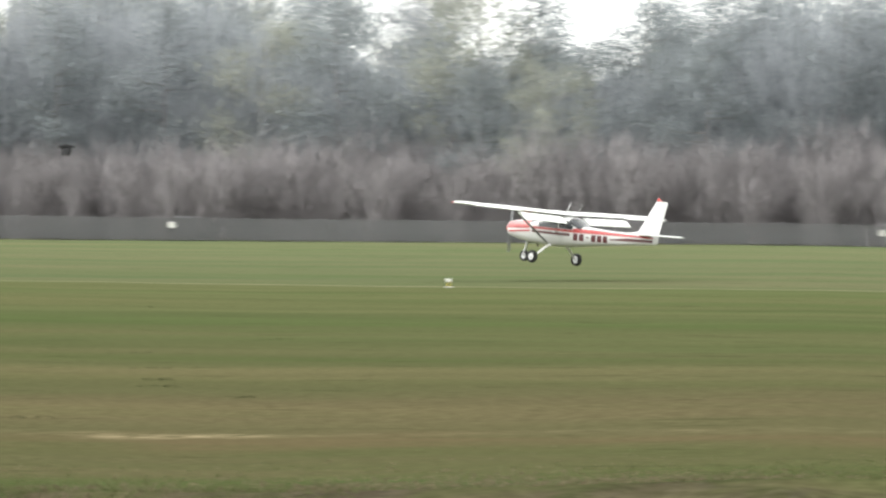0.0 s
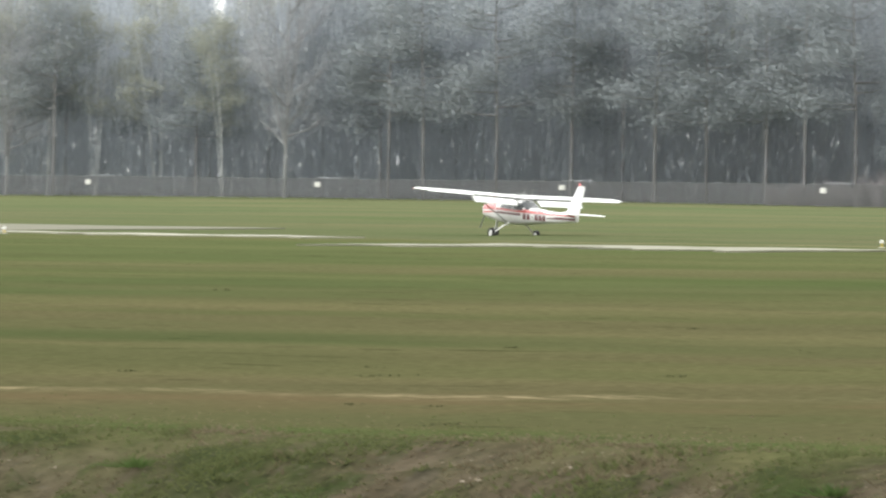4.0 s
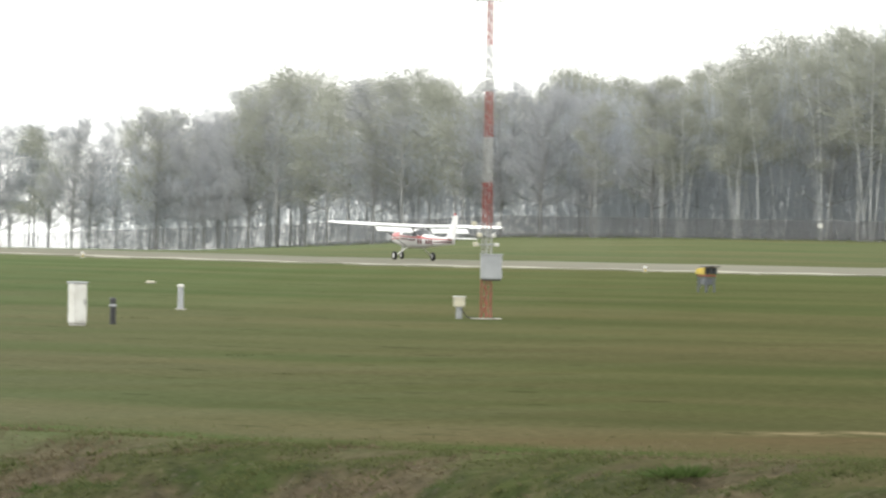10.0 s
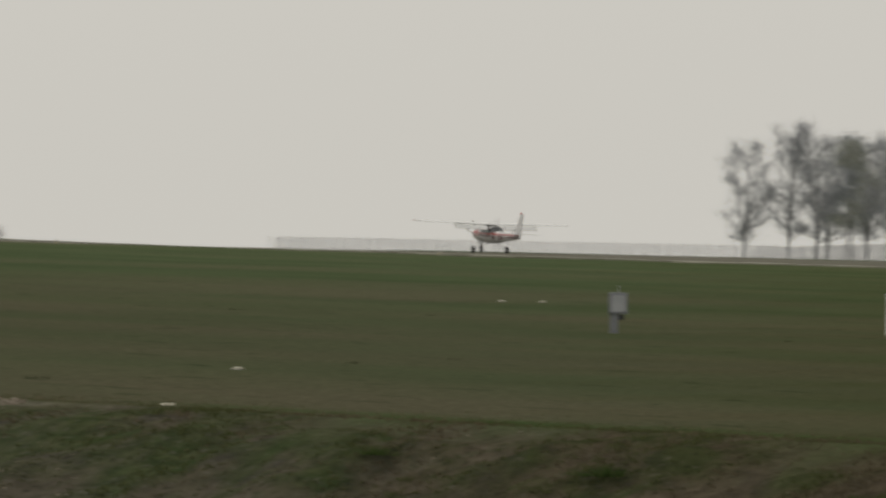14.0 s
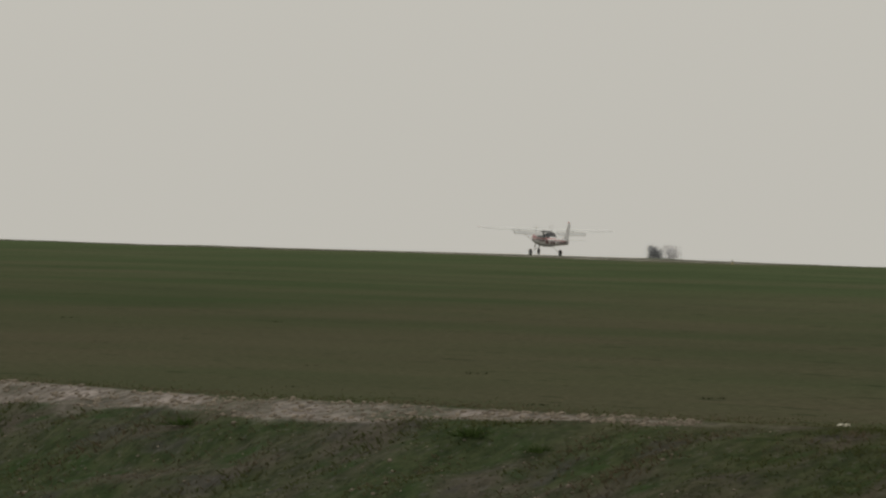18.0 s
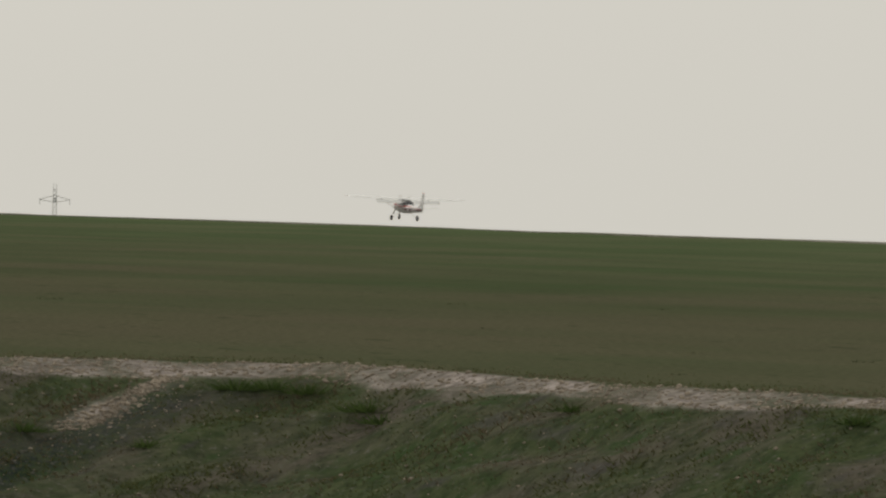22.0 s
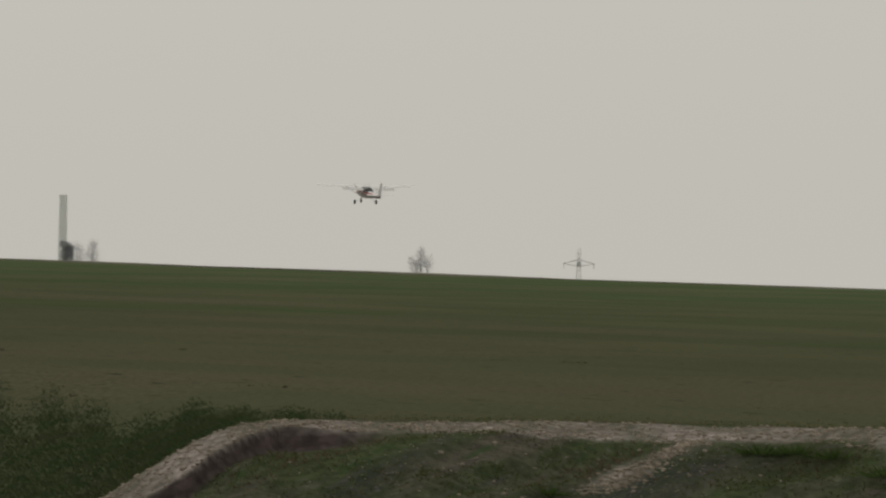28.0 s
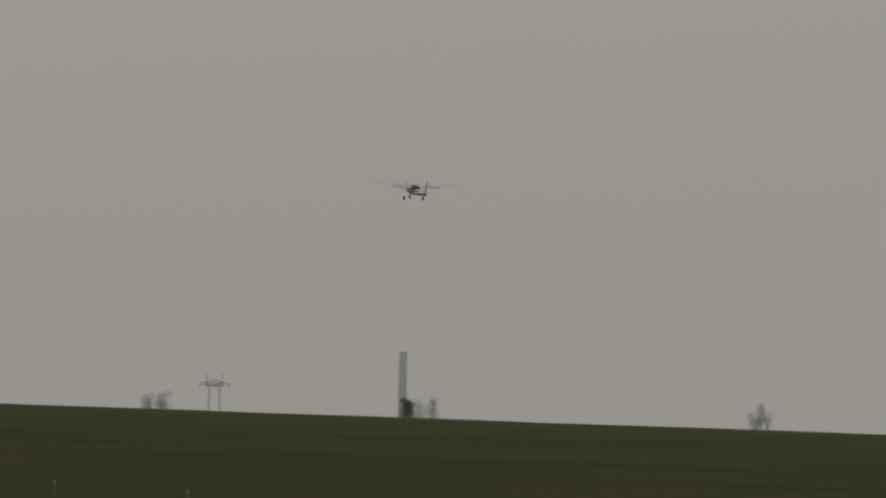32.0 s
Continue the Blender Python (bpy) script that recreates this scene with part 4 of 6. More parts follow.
def landing_sign():
    ob = empty("ground_sign", "white tilted sign board with posts on a dark base", "sign", at=thing_at(49.43, 512))
    part("base", box(bmesh.new(), (-0.42, -0.25, -0.1), (0.42, 0.25, 0.12), 0.02), M_BLACK, ob, "dark base")
    bm = box(bmesh.new(), (-0.34, -0.03, 0.16), (0.34, 0.03, 0.70), 0.012, pose(0, 0, 0, 0, 14, 0))
    part("board", bm, M_WHITE, ob)
    for x in (-0.05, 0.27):
        part("post", tube(bmesh.new(), ((x, 0.06, 0.1), (x, 0.06, 1.55)), (0.035, 0.03), 8), M_GREY, ob, "thin grey post")
    part("crossbar", tube(bmesh.new(), ((-0.05, 0.06, 1.50), (0.27, 0.06, 1.50)), (0.02, 0.02), 6), M_GREY, ob)
    return ob


def edge_light(m):
    ob = empty("runway_light", "small white runway edge light beside the strip", "runway light", "runway edge lights", m)
    part("stem", tube(bmesh.new(), ((0, 0, -0.05), (0, 0, 0.22)), (0.03, 0.03), 8), M_YELLOW, ob, "yellow stem")
    part("plate", tube(bmesh.new(), ((0, 0, -0.02), (0, 0, 0.03)), (0.16, 0.15), 12), M_BASE, ob)
    part("globe", tube(bmesh.new(), ((0, 0, 0.22), (0, 0, 0.30), (0, 0, 0.36)), (0.09, 0.085, 0.05), 10), M_WHITE, ob, "white glass globe")
    return ob


def ground_marker(m):
    ob = empty("ground_marker", "flat pale yellow marker plate in the grass", "marker", "flat ground markers", m)
    part("plate", tube(bmesh.new(), ((0, 0, -0.05), (0, 0, 0.07), (0, 0, 0.09)), (0.17, 0.17, 0.14), 12), M_CREAM, ob)
    part("rim", tube(bmesh.new(), ((0, 0, -0.05), (0, 0, 0.03)), (0.21, 0.21), 12), M_BASE, ob)
    return ob


def thin_post(az, r, h):
    ob = empty("marker_post", "thin weathered grey post standing in the grass", "post", "thin field posts", thing_at(az, r))
    part("shaft", tube(bmesh.new(), ((0, 0, -0.2), (0.01, 0, h * 0.97), (0.01, 0, h)), (0.05, 0.045, 0.03), 8), M_WEATHERED, ob)
    part("band", tube(bmesh.new(), ((0.008, 0, h * 0.72), (0.009, 0, h * 0.82)), (0.053, 0.052), 8), M_GREY, ob, "grey band")
    return ob


lattice_mast()
junction_box()
short_post()
black_post()
cable_cabinet()
equipment_box()
landing_sign()
first = approach_light()
for k, y in enumerate((216.0, 207.1, 198.1, 189.15)):
    m = pose(-325.9, y, land_at(-325.9, y), 0, 0, 0)
    if k:
        copy_thing(first, m)
    else:
        first.matrix_basis = m
light = None
for k in range(7):
    x = -231.4 - 57.4 * k
    m = pose(x, 231.0, land_at(x, 231.0), 0, 0, 0)
    lamp = copy_thing(light, m) if light else edge_light(m)
    light = light or lamp
    lamp.scale = (0.8, 0.8, 0.8)
mark = ground_marker(thing_at(63.0, 391))
for az, r in ((65.63, 345), (65.4, 345), (67.11, 212)):
    copy_thing(mark, thing_at(az, r)).scale = (0.6, 0.6, 0.6)
thin_post(79.0, 316, 0.6)
thin_post(78.25, 296, 0.6)

# ---- boundary fence along the wood ----
M_WIRE = material("weathered_fence_wire", (0.27, 0.27, 0.285), 0.8, 0.0, fine=0.1)
M_NET = material("weathered_netting", (0.225, 0.222, 0.238), 0.9, 0.0, second=(0.195, 0.193, 0.207), scale=0.15, fine=0.1)
FENCE_Y, FENCE_H = 360.0, 1.75


def fence():
    ob = empty("boundary_fence", "long grey wire fence with thin posts before the wood", "fence")
    post_bm = bmesh.new()
    tube(post_bm, ((0, 0, -0.3), (0, 0, FENCE_H + 0.05)), (0.02, 0.02), 6)
    post = part("post", post_bm, M_WIRE, ob)

    def top(x):
        return FENCE_H - float(far_rise(math.degrees(math.atan2(-x, FENCE_Y))))

    xs = [-290.6 - 2.49 * k for k in range(224)]
    post.location = (xs[0], FENCE_Y, land_at(xs[0], FENCE_Y))
    post.scale.z = top(xs[0]) / FENCE_H
    for x in xs[1:]:
        p = new("post", post.data)
        p.parent = ob
        p.location = (x, FENCE_Y, land_at(x, FENCE_Y))
        p.scale.z = top(x) / FENCE_H
    for f in (0.05, 0.45, 0.99):
        bm = bmesh.new()
        pts = [(x, FENCE_Y - 0.05, land_at(x, FENCE_Y) + f * top(x)) for x in xs[::2]]
        tube(bm, pts, [0.004 if f < 0.9 else 0.006] * len(pts), 4)
        part("line_wire", bm, M_WIRE, ob)
    # diagonal mesh of the netting
    bm = bmesh.new()
    for k, x in enumerate(np.arange(xs[0], xs[-1] + 2, -0.17)):
        # closer netting before the wood, open mesh beyond its western end
        thick = float(ramp_at(-x, (715, 745), (0.042, 0.012)))
        if x < -745 and k % 2:
            continue
        a, c, high = land_at(x, FENCE_Y), land_at(x - 1.5, FENCE_Y), top(x) - 0.05
        for p, q in (((x, a + 0.05), (x - 1.5, c + high)), ((x, a + high), (x - 1.5, c + 0.05))):
            v = [bm.verts.new((X, FENCE_Y - 0.04 + dy, Z)) for (X, Z), dy in ((p, -0.01), (p, 0.01), (q, 0.01), (q, -0.01))]
            v[0].co.z += thick
            v[3].co.z += thick
            bm.faces.new(v)
    tagged(part("netting", bm, M_NET, ob, "dense grey netting"), kind="stuff")
    return ob


fence()


def plate_pose(x):
    return pose(x, FENCE_Y - 0.09, land_at(x, FENCE_Y) + 1.22 - float(far_rise(math.degrees(math.atan2(-x, FENCE_Y)))), 0, 0, 25)


def fence_plate(x):
    ob = empty("fence_plate", "small white warning plate hung on the wire fence", "sign", "white plates along the fence", plate_pose(x))
    part("plate", box(bmesh.new(), (-0.24, -0.008, 0.0), (0.24, 0.008, 0.30), 0.006), M_WHITE, ob)
    part("batten", box(bmesh.new(), (-0.2, 0.01, 0.05), (0.2, 0.03, 0.09), 0.004), M_GALV, ob)
    part("top_rail", tube(bmesh.new(), ((0.0, 0.04, 0.57), (1.9, 0.04, 0.57)), (0.02, 0.02), 6), M_GREY, ob, "light top rail")
    return ob


plate = fence_plate(-405.6)
for k in range(-4, 9):
    if k:
        x = -405.6 - 24.86 * k
        copy_thing(plate, plate_pose(x))

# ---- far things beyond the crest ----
# Distance haze is put into these pale colours and into thin twigs and bars.
M_FAR_TWIG = leafy("hazed_far_twigs", (0.66, 0.65, 0.67), (0.76, 0.74, 0.76), 0.65)
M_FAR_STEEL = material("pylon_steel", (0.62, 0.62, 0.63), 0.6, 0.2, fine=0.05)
M_CHIMNEY = material("hazed_chimney_concrete", (0.90, 0.90, 0.91), 0.9, second=(0.86, 0.86, 0.87), scale=0.2, fine=0.05)


def level(v, r):
    """Height of what shows v thousandths-of-lens below the eye's level at r metres."""
    return EYE[2] - v * r / 18000.0


def far_tree(az, r, top, width, deep, count, seed, mat, lobes=5):
    """A far tree whose rounded crown shows over the crest: top, width and depth in lens units."""
    rnd, rs = random.Random(seed), np.random.RandomState(seed)
    x, y, g = spot(az, r)
    u = r / 18000.0
    h, w, d = level(top, r) - g, width * u, deep * u
    ob = empty("far_tree", "pale hazy bare tree beyond the crest", "tree", "far trees beyond the crest", pose(x, y, g, 0, 0, az))
    bm = bmesh.new()
    fork = Vector((0, 0, h - d))
    tube(bm, ((0, 0, -0.3), fork), (0.16, 0.08), 6, cap=False)
    mids, rads = [], []
    for k in range(lobes):
        f = (k + 0.5) / lobes
        rad = w * (0.40 - 0.20 * f) * rnd.uniform(0.85, 1.1)
        c = Vector((rnd.uniform(-1, 1) * (0.5 * w - rad) * 0.9, rnd.uniform(-0.3, 0.3) * w, h - rad - (d - 2 * rad) * (1 - f)))
        tube(bm, (fork, fork.lerp(c, 0.5) + Vector((rnd.uniform(-0.05, 0.05) * w, 0, 0)), c), (0.05, 0.035, 0.015), 4, cap=False)
        mids.append(c[:])
        rads.append(rad)
    part("trunk", bm, mat, ob)
    count = int(1.5 * count)
    pick = rs.randint(0, lobes, count)
    way = unit(rs.normal(0, 1, (count, 3)))
    at = np.array(mids)[pick] + way * (np.array(rads)[pick] * 1.3 * rs.uniform(0.05, 1.0, count) ** 0.6)[:, None]
    tri = slivers(rs, at, unit(way + (0, 0, 0.5) + rs.normal(0, 0.5, (count, 3))), np.full(count, 4.5 * u), np.full(count, 0.30 * u))
    scatter("crown", tri, mat).parent = ob
    return ob


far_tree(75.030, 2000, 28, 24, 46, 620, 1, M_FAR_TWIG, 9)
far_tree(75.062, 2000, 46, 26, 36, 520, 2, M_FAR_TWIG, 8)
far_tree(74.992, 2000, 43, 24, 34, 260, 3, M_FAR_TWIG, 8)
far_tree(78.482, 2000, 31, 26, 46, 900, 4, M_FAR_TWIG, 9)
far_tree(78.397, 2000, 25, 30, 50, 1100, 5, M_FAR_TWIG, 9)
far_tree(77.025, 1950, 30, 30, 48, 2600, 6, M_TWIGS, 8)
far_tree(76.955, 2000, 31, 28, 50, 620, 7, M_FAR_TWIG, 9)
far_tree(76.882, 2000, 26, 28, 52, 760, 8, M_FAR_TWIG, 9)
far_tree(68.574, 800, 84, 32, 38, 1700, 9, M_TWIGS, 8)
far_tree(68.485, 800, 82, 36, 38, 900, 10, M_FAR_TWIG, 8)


def pylon(az, r, top, w, kind):
    x, y, g = spot(az, r)
    h = level(top, r) - g
    ob = empty("power_pylon", "distant grey lattice power pylon with cross arms", "pylon", "power pylons", pose(x, y, g, 0, 0, az))
    s = r / 18000.0
    foot, head = 9 * s, 3.2 * s
    for sx in (-1, 1):
        for sy in (-1, 1):
            if kind == "mast":
                pts = ((sx * foot, sy * foot, -0.5), (sx * head, sy * head, h - 30 * s), (sx * head * 0.7, sy * head * 0.7, h))
            else:
                pts = ((sx * 13 * s, sy * 4 * s, -0.5), (sx * 9 * s, sy * 2.5 * s, h - 34 * s), (sx * 11 * s, sy * 1.5 * s, h - 20 * s), (sx * 15 * s, 0, h))
            part("leg", tube(bmesh.new(), pts, [0.08] * len(pts), 4), M_FAR_STEEL, ob)
    bm = bmesh.new()
    steps = 26
    for k in range(steps):
        z0, z1 = (h - 1) * k / steps, (h - 1) * (k + 1) / steps
        if kind == "mast":
            w0, w1 = [foot + (head - foot) * min(1, z / (h - 30 * s)) for z in (z0, z1)]
            for y_ in (-1, 1):
                tube(bm, ((-w0, y_ * w0, z0), (w1, y_ * w1, z1)), (0.05, 0.05), 3)
                tube(bm, ((w0, y_ * w0, z0), (-w1, y_ * w1, z1)), (0.05, 0.05), 3)
        elif z1 < h - 18 * s:
            for sx in (-1, 1):
                a0, a1 = [13 - 4 * min(1, z / (h - 34 * s)) for z in (z0, z1)]
                tube(bm, ((sx * (a0 - 3) * s, 0, z0), (sx * (a1 + 3) * s, 0, z1)), (0.05, 0.05), 3)
                tube(bm, ((sx * (a0 + 3) * s, 0, z0), (sx * (a1 - 3) * s, 0, z1)), (0.05, 0.05), 3)
    if kind != "mast":
        # the girder between the two columns
        for z in (h - 23 * s, h - 18 * s):
            tube(bm, ((-17 * s, 0, z), (17 * s, 0, z)), (0.09, 0.09), 4)
        for k in range(-8, 8):
            tube(bm, ((k * 2 * s, 0, h - (23 if k % 2 else 18) * s), ((k + 1) * 2 * s, 0, h - (18 if k % 2 else 23) * s)), (0.06, 0.06), 3)
    else:
        for z in (h - 30 * s, h - 26 * s):
            tube(bm, ((-3.6 * s, 0, z), (3.6 * s, 0, z)), (0.22, 0.22), 5)
    part("lacing", bm, M_FAR_STEEL, ob)
    arms = ((h - 28 * s, w),) if kind == "mast" else ((h - 20 * s, w), )
    for z, half in arms:
        for sx in (-1, 1):
            arm = part("arm", tube(bmesh.new(), ((0, 0, z + 1.0), (sx * half * s, 0, z)), (0.10, 0.06), 4), M_FAR_STEEL, ob)
            part("insulator", tube(bmesh.new(), ((sx * half * s * 0.95, 0, z), (sx * half * s * 0.95, 0, z - 1.2)), (0.07, 0.07), 5), M_FAR_STEEL, arm)
            part("strut", tube(bmesh.new(), ((0, 0, z - 0.6), (sx * half * s, 0, z)), (0.08, 0.06), 4), M_FAR_STEEL, arm)
    return ob


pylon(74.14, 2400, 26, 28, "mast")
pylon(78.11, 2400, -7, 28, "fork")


def chimney():
    r = 2600
    x, y, g = spot(77.05, r)
    top = level(-50, r)
    ob = empty("chimney", "tall slim grey concrete chimney far beyond the crest", "chimney", at=pose(x, y, g))
    n = 6
    for k in range(n):
        z0, z1 = (top - g) * k / n, (top - g) * (k + 1) / n
        r0, r1 = 1.35 - 0.06 * k, 1.35 - 0.06 * (k + 1)
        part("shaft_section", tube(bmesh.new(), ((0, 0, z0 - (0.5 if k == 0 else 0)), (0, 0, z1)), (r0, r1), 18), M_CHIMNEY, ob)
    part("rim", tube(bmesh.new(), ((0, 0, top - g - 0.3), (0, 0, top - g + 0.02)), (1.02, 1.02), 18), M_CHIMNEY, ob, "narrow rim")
    return ob


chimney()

# ---- grass and stones of the bank ----
M_BLADE = leafy("grass_blades", (0.062, 0.076, 0.028), (0.100, 0.108, 0.045), 0.45)
M_TUFT = leafy("dark_tuft_blades", (0.032, 0.036, 0.015), (0.048, 0.050, 0.022), 0.3)
M_TALL = leafy("tall_grass_blades", (0.036, 0.058, 0.023), (0.054, 0.078, 0.032), 0.45)
M_TALL_DRY = leafy("yellowed_tall_blades", (0.046, 0.060, 0.026), (0.066, 0.078, 0.036), 0.45)
M_LUSH = leafy("lush_grass_blades", (0.042, 0.072, 0.020), (0.080, 0.115, 0.036), 0.45)
M_DEAD = leafy("dead_grass_blades", (0.088, 0.074, 0.045), (0.16, 0.132, 0.082), 0.4)
M_STONE = material("limestone_rubble", (0.28, 0.235, 0.18), 0.95, second=(0.17, 0.14, 0.105), scale=2.0, fine=0.2, fine_scale=15)


def blades(rs, az, r, high, wide):
    """Triangular grass blades at the given azimuths and distances."""
    x, y, z = -np.sin(np.radians(az)) * r, np.cos(np.radians(az)) * r, land(az, r)
    n = len(az)
    a = rs.uniform(0, 6.28, n)
    h = high * rs.uniform(0.5, 1.3, n)
    w = wide * rs.uniform(0.6, 1.3, n)
    lean = h * rs.uniform(0.5, 1.9, n)
    c = np.stack([x, y, z - 0.02], 1)
    side = np.stack([np.cos(a) * w, np.sin(a) * w, np.zeros(n)], 1)
    b = rs.uniform(0, 6.28, n)
    tip = np.stack([np.cos(b) * lean, np.sin(b) * lean, h], 1)
    return np.stack([c - side, c + side, c + tip], 1)


def grow():
    rs = np.random.RandomState(11)
    n = 300000
    az = rs.uniform(45.5, 80.0, n)
    r = edge_r(az) + rs.uniform(-15.0, 1.2, n)
    n = len(az)
    gap = r - edge_r(az)
    s = gap
    x, y = -np.sin(np.radians(az)) * r, np.cos(np.radians(az)) * r
    on_track = (az > 67.6) & (az < 78) & (s > -track_width(az) + rs.normal(0, 0.12, n))
    spur = (np.abs(az - 73.45 + (gap + 3) * 0.17) < 0.16) & (gap > -6.8) & (gap < -2)
    across = (az + 0.17 * np.clip(gap, -20, 20)) * 3.5
    tone = value_noise(across, gap * 0.3, 0.75, 2.0) + 0.5 * value_noise(across, gap * 0.5, 1.9, 5.0)
    tone = np.where(gap < -15, value_noise(x, y, 0.6, 2.0) + 0.5 * value_noise(x, y, 1.6, 5.0), tone)
    tone = np.where(az < 68, -0.9 * mats(az, r) + 0.25 * tone, tone)
    thin = rs.uniform(0, 1, n) < np.clip(0.6 + 0.4 * value_noise(x, y, 0.9, 7.0), 0.12, 1)
    bare = (az > 75.1) & (az < 78) & (s > -track_width(az) - 0.4) & (rs.uniform(0, 1, n) < 0.96)
    ok = thin & ~on_track & ~spur & ~bare
    g, d = ok & (tone + rs.normal(0, 0.5, n) > -0.1), ok & (tone + rs.normal(0, 0.5, n) < -0.25)
    big = np.clip(1 + 0.5 * value_noise(x, y, 0.8, 9.0), 0.5, 2.0)
    polys = blades(rs, az[g], r[g], 0.062 * big[g], 0.030)
    tagged(scatter("bank_grass", polys, M_BLADE), "uneven green grass on the rough bank", "grass", kind="stuff")
    polys = blades(rs, az[d], r[d], 0.060 * big[d], 0.028)
    tagged(scatter("dead_grass", polys, M_DEAD), "brown matted dead grass on the rough bank", "grass", kind="stuff")
    # dark tufts that the mower left on the field
    n = 190
    az, r = rs.uniform(46, 80, n), 1 / rs.uniform(1 / 330.0, 1 / 118.0, n)
    ok = (r > edge_r(az) + 4) & (np.cos(np.radians(az)) * r < 226)
    az, r, n = az[ok], r[ok], ok.sum()
    wide, m = rs.uniform(0.06, 0.35, n), 20
    taz = (az[:, None] + np.degrees(wide[:, None] * rs.normal(0, 0.7, (n, m)) / r[:, None])).ravel()
    tr = (r[:, None] + rs.normal(0, 0.25, (n, m))).ravel()
    polys = blades(rs, taz, tr, np.repeat(rs.uniform(0.025, 0.06, n), m), 0.03)
    tagged(scatter("field_tufts", polys, M_TUFT), "dark low tufts and clods on the mown field", "grass", kind="stuff")
    # low mown grass of the field
    n = 45000
    az = rs.uniform(40, 80, n)
    s = rs.exponential(2.2, n)
    r = edge_r(az) + s
    ok = ~((az > 67.6) & (az < 78) & ((r - edge_r(az)) < 0.4)) & (r < 232)
    az, r = az[ok], r[ok]
    x, y = -np.sin(np.radians(az)) * r, np.cos(np.radians(az)) * r
    tone = value_noise(x, y * 3, 0.25, 4.0) + rs.normal(0, 0.8, len(x))
    for name, pick, mat, word in (("field_grass", tone > -0.2, M_BLADE, "short mown green grass of the airfield"), ("field_straw", tone < -0.5, M_DEAD, "short dry straw among the mown grass")):
        tagged(scatter(name, blades(rs, az[pick], r[pick], np.full(pick.sum(), 0.045), 0.03), mat), word, "grass", kind="stuff")
    # tall grass west of the track
    n = 290000
    az = rs.uniform(75.2, 80.5, n)
    r = rs.uniform(203, 335, n)
    x, y = -np.sin(np.radians(az)) * r, np.cos(np.radians(az)) * r
    edge_wave = np.interp(az, (75.2, 75.7, 76.4, 77.1, 78, 79, 80.5), (205, 218, 238, 257, 278, 304, 322)) + 4 * np.sin(az * 9) + 3 * np.sin(az * 23)
    ok = (r > edge_r(az)) & ((r - edge_r(az)) > 0.25) & (rs.uniform(0, 1, n) < np.clip((edge_wave - r) / 22, 0, 1)) & (az > 75.2 + rs.exponential(0.3, n))
    az, r = az[ok], r[ok]
    x, y = -np.sin(np.radians(az)) * r, np.cos(np.radians(az)) * r
    lush = value_noise(x, y, 0.35, 3.0) + rs.normal(0, 0.6, len(az)) > -0.1
    high = 0.045 + 0.065 * np.clip((edge_wave[ok] - r) / 20, 0, 1)
    for name, pick, mat, word in (("tall_grass", lush, M_TALL, "taller dark green grass beside the gravel track"), ("tall_straw_grass", ~lush, M_TALL_DRY, "taller yellowish green grass beside the gravel track")):
        tagged(scatter(name, blades(rs, az[pick], r[pick], high[pick], 0.028), mat), word, "grass", kind="stuff")


grow()


def grass_clump(seed):
    rs = np.random.RandomState(seed)
    n = 190
    a, d = rs.uniform(0, 6.28, n), np.abs(rs.normal(0, 0.30, n))
    c = np.stack([np.cos(a) * d, np.sin(a) * d, np.full(n, -0.05)], 1)
    t = rs.uniform(0, 6.28, n)
    w = 0.02
    side = np.stack([np.cos(t) * w, np.sin(t) * w, np.zeros(n)], 1)
    h = 0.42 * rs.uniform(0.4, 1.2, n) * np.clip(1.1 - 1.2 * d, 0.2, 1)
    tip = np.stack([np.cos(a) * (d * 0.6 + 0.1), np.sin(a) * (d * 0.6 + 0.1), h], 1)
    return tagged(scatter("grass_clump", np.stack([c - side, c + side, c + tip], 1), M_LUSH), "lush bright green grass clump on the bank", "grass clump", "lush grass clumps")


def plant_clumps():
    rnd = random.Random(8)
    kinds = [grass_clump(s) for s in range(3)]
    # azimuth, metres from the bank's edge, size
    places = [(47.75, -1.5, 1.3), (47.95, -2.2, 1.5), (48.1, -1.2, 1.4), (48.3, -2.4, 1.7), (48.5, -1.6, 1.5), (48.65, -2.6, 1.6), (48.85, -1.4, 1.5), (49.0, -2.2, 1.3),
              (49.1, -1.0, 1.2), (47.5, -1.8, 1.1), (59.95, -2.2, 1.1), (60.05, -2.6, 0.9), (60.62, -4.6, 1.1), (61.25, -5.0, 1.0), (58.2, -5.5, 0.8), (62.4, -6.5, 0.8), (57.0, -3.6, 0.9),
              (53.2, -4.2, 1.0), (54.6, -5.0, 0.9), (55.5, -3.0, 0.8), (72.36, -4.6, 1.4), (72.28, -5.4, 1.2), (72.7, -3.6, 1.3), (72.9, -3.7, 1.2), (73.1, -3.9, 1.3), (71.2, -3.8, 1.0),
              (69.6, -3.8, 1.1), (69.2, -3.9, 0.9), (74.3, -7.0, 1.1), (73.6, -8.2, 1.0), (66.3, -4.0, 0.9), (65.0, -4.5, 1.0), (63.6, -5.0, 0.9), (51.6, -3.0, 0.8), (50.3, -4.0, 0.9)]
    for k, (az, s, size) in enumerate(places):
        r = float(edge_r(az)) + s
        size *= 0.8 if az < 50 else 1.0
        m = thing_at(az, r, rnd.uniform(0, 360))
        ob = kinds[k] if k < 3 else copy_thing(kinds[k % 3], m)
        ob.matrix_basis = m
        ob.scale = (size, size, size * (0.42 if az > 50 else rnd.uniform(0.35, 0.8)))


plant_clumps()


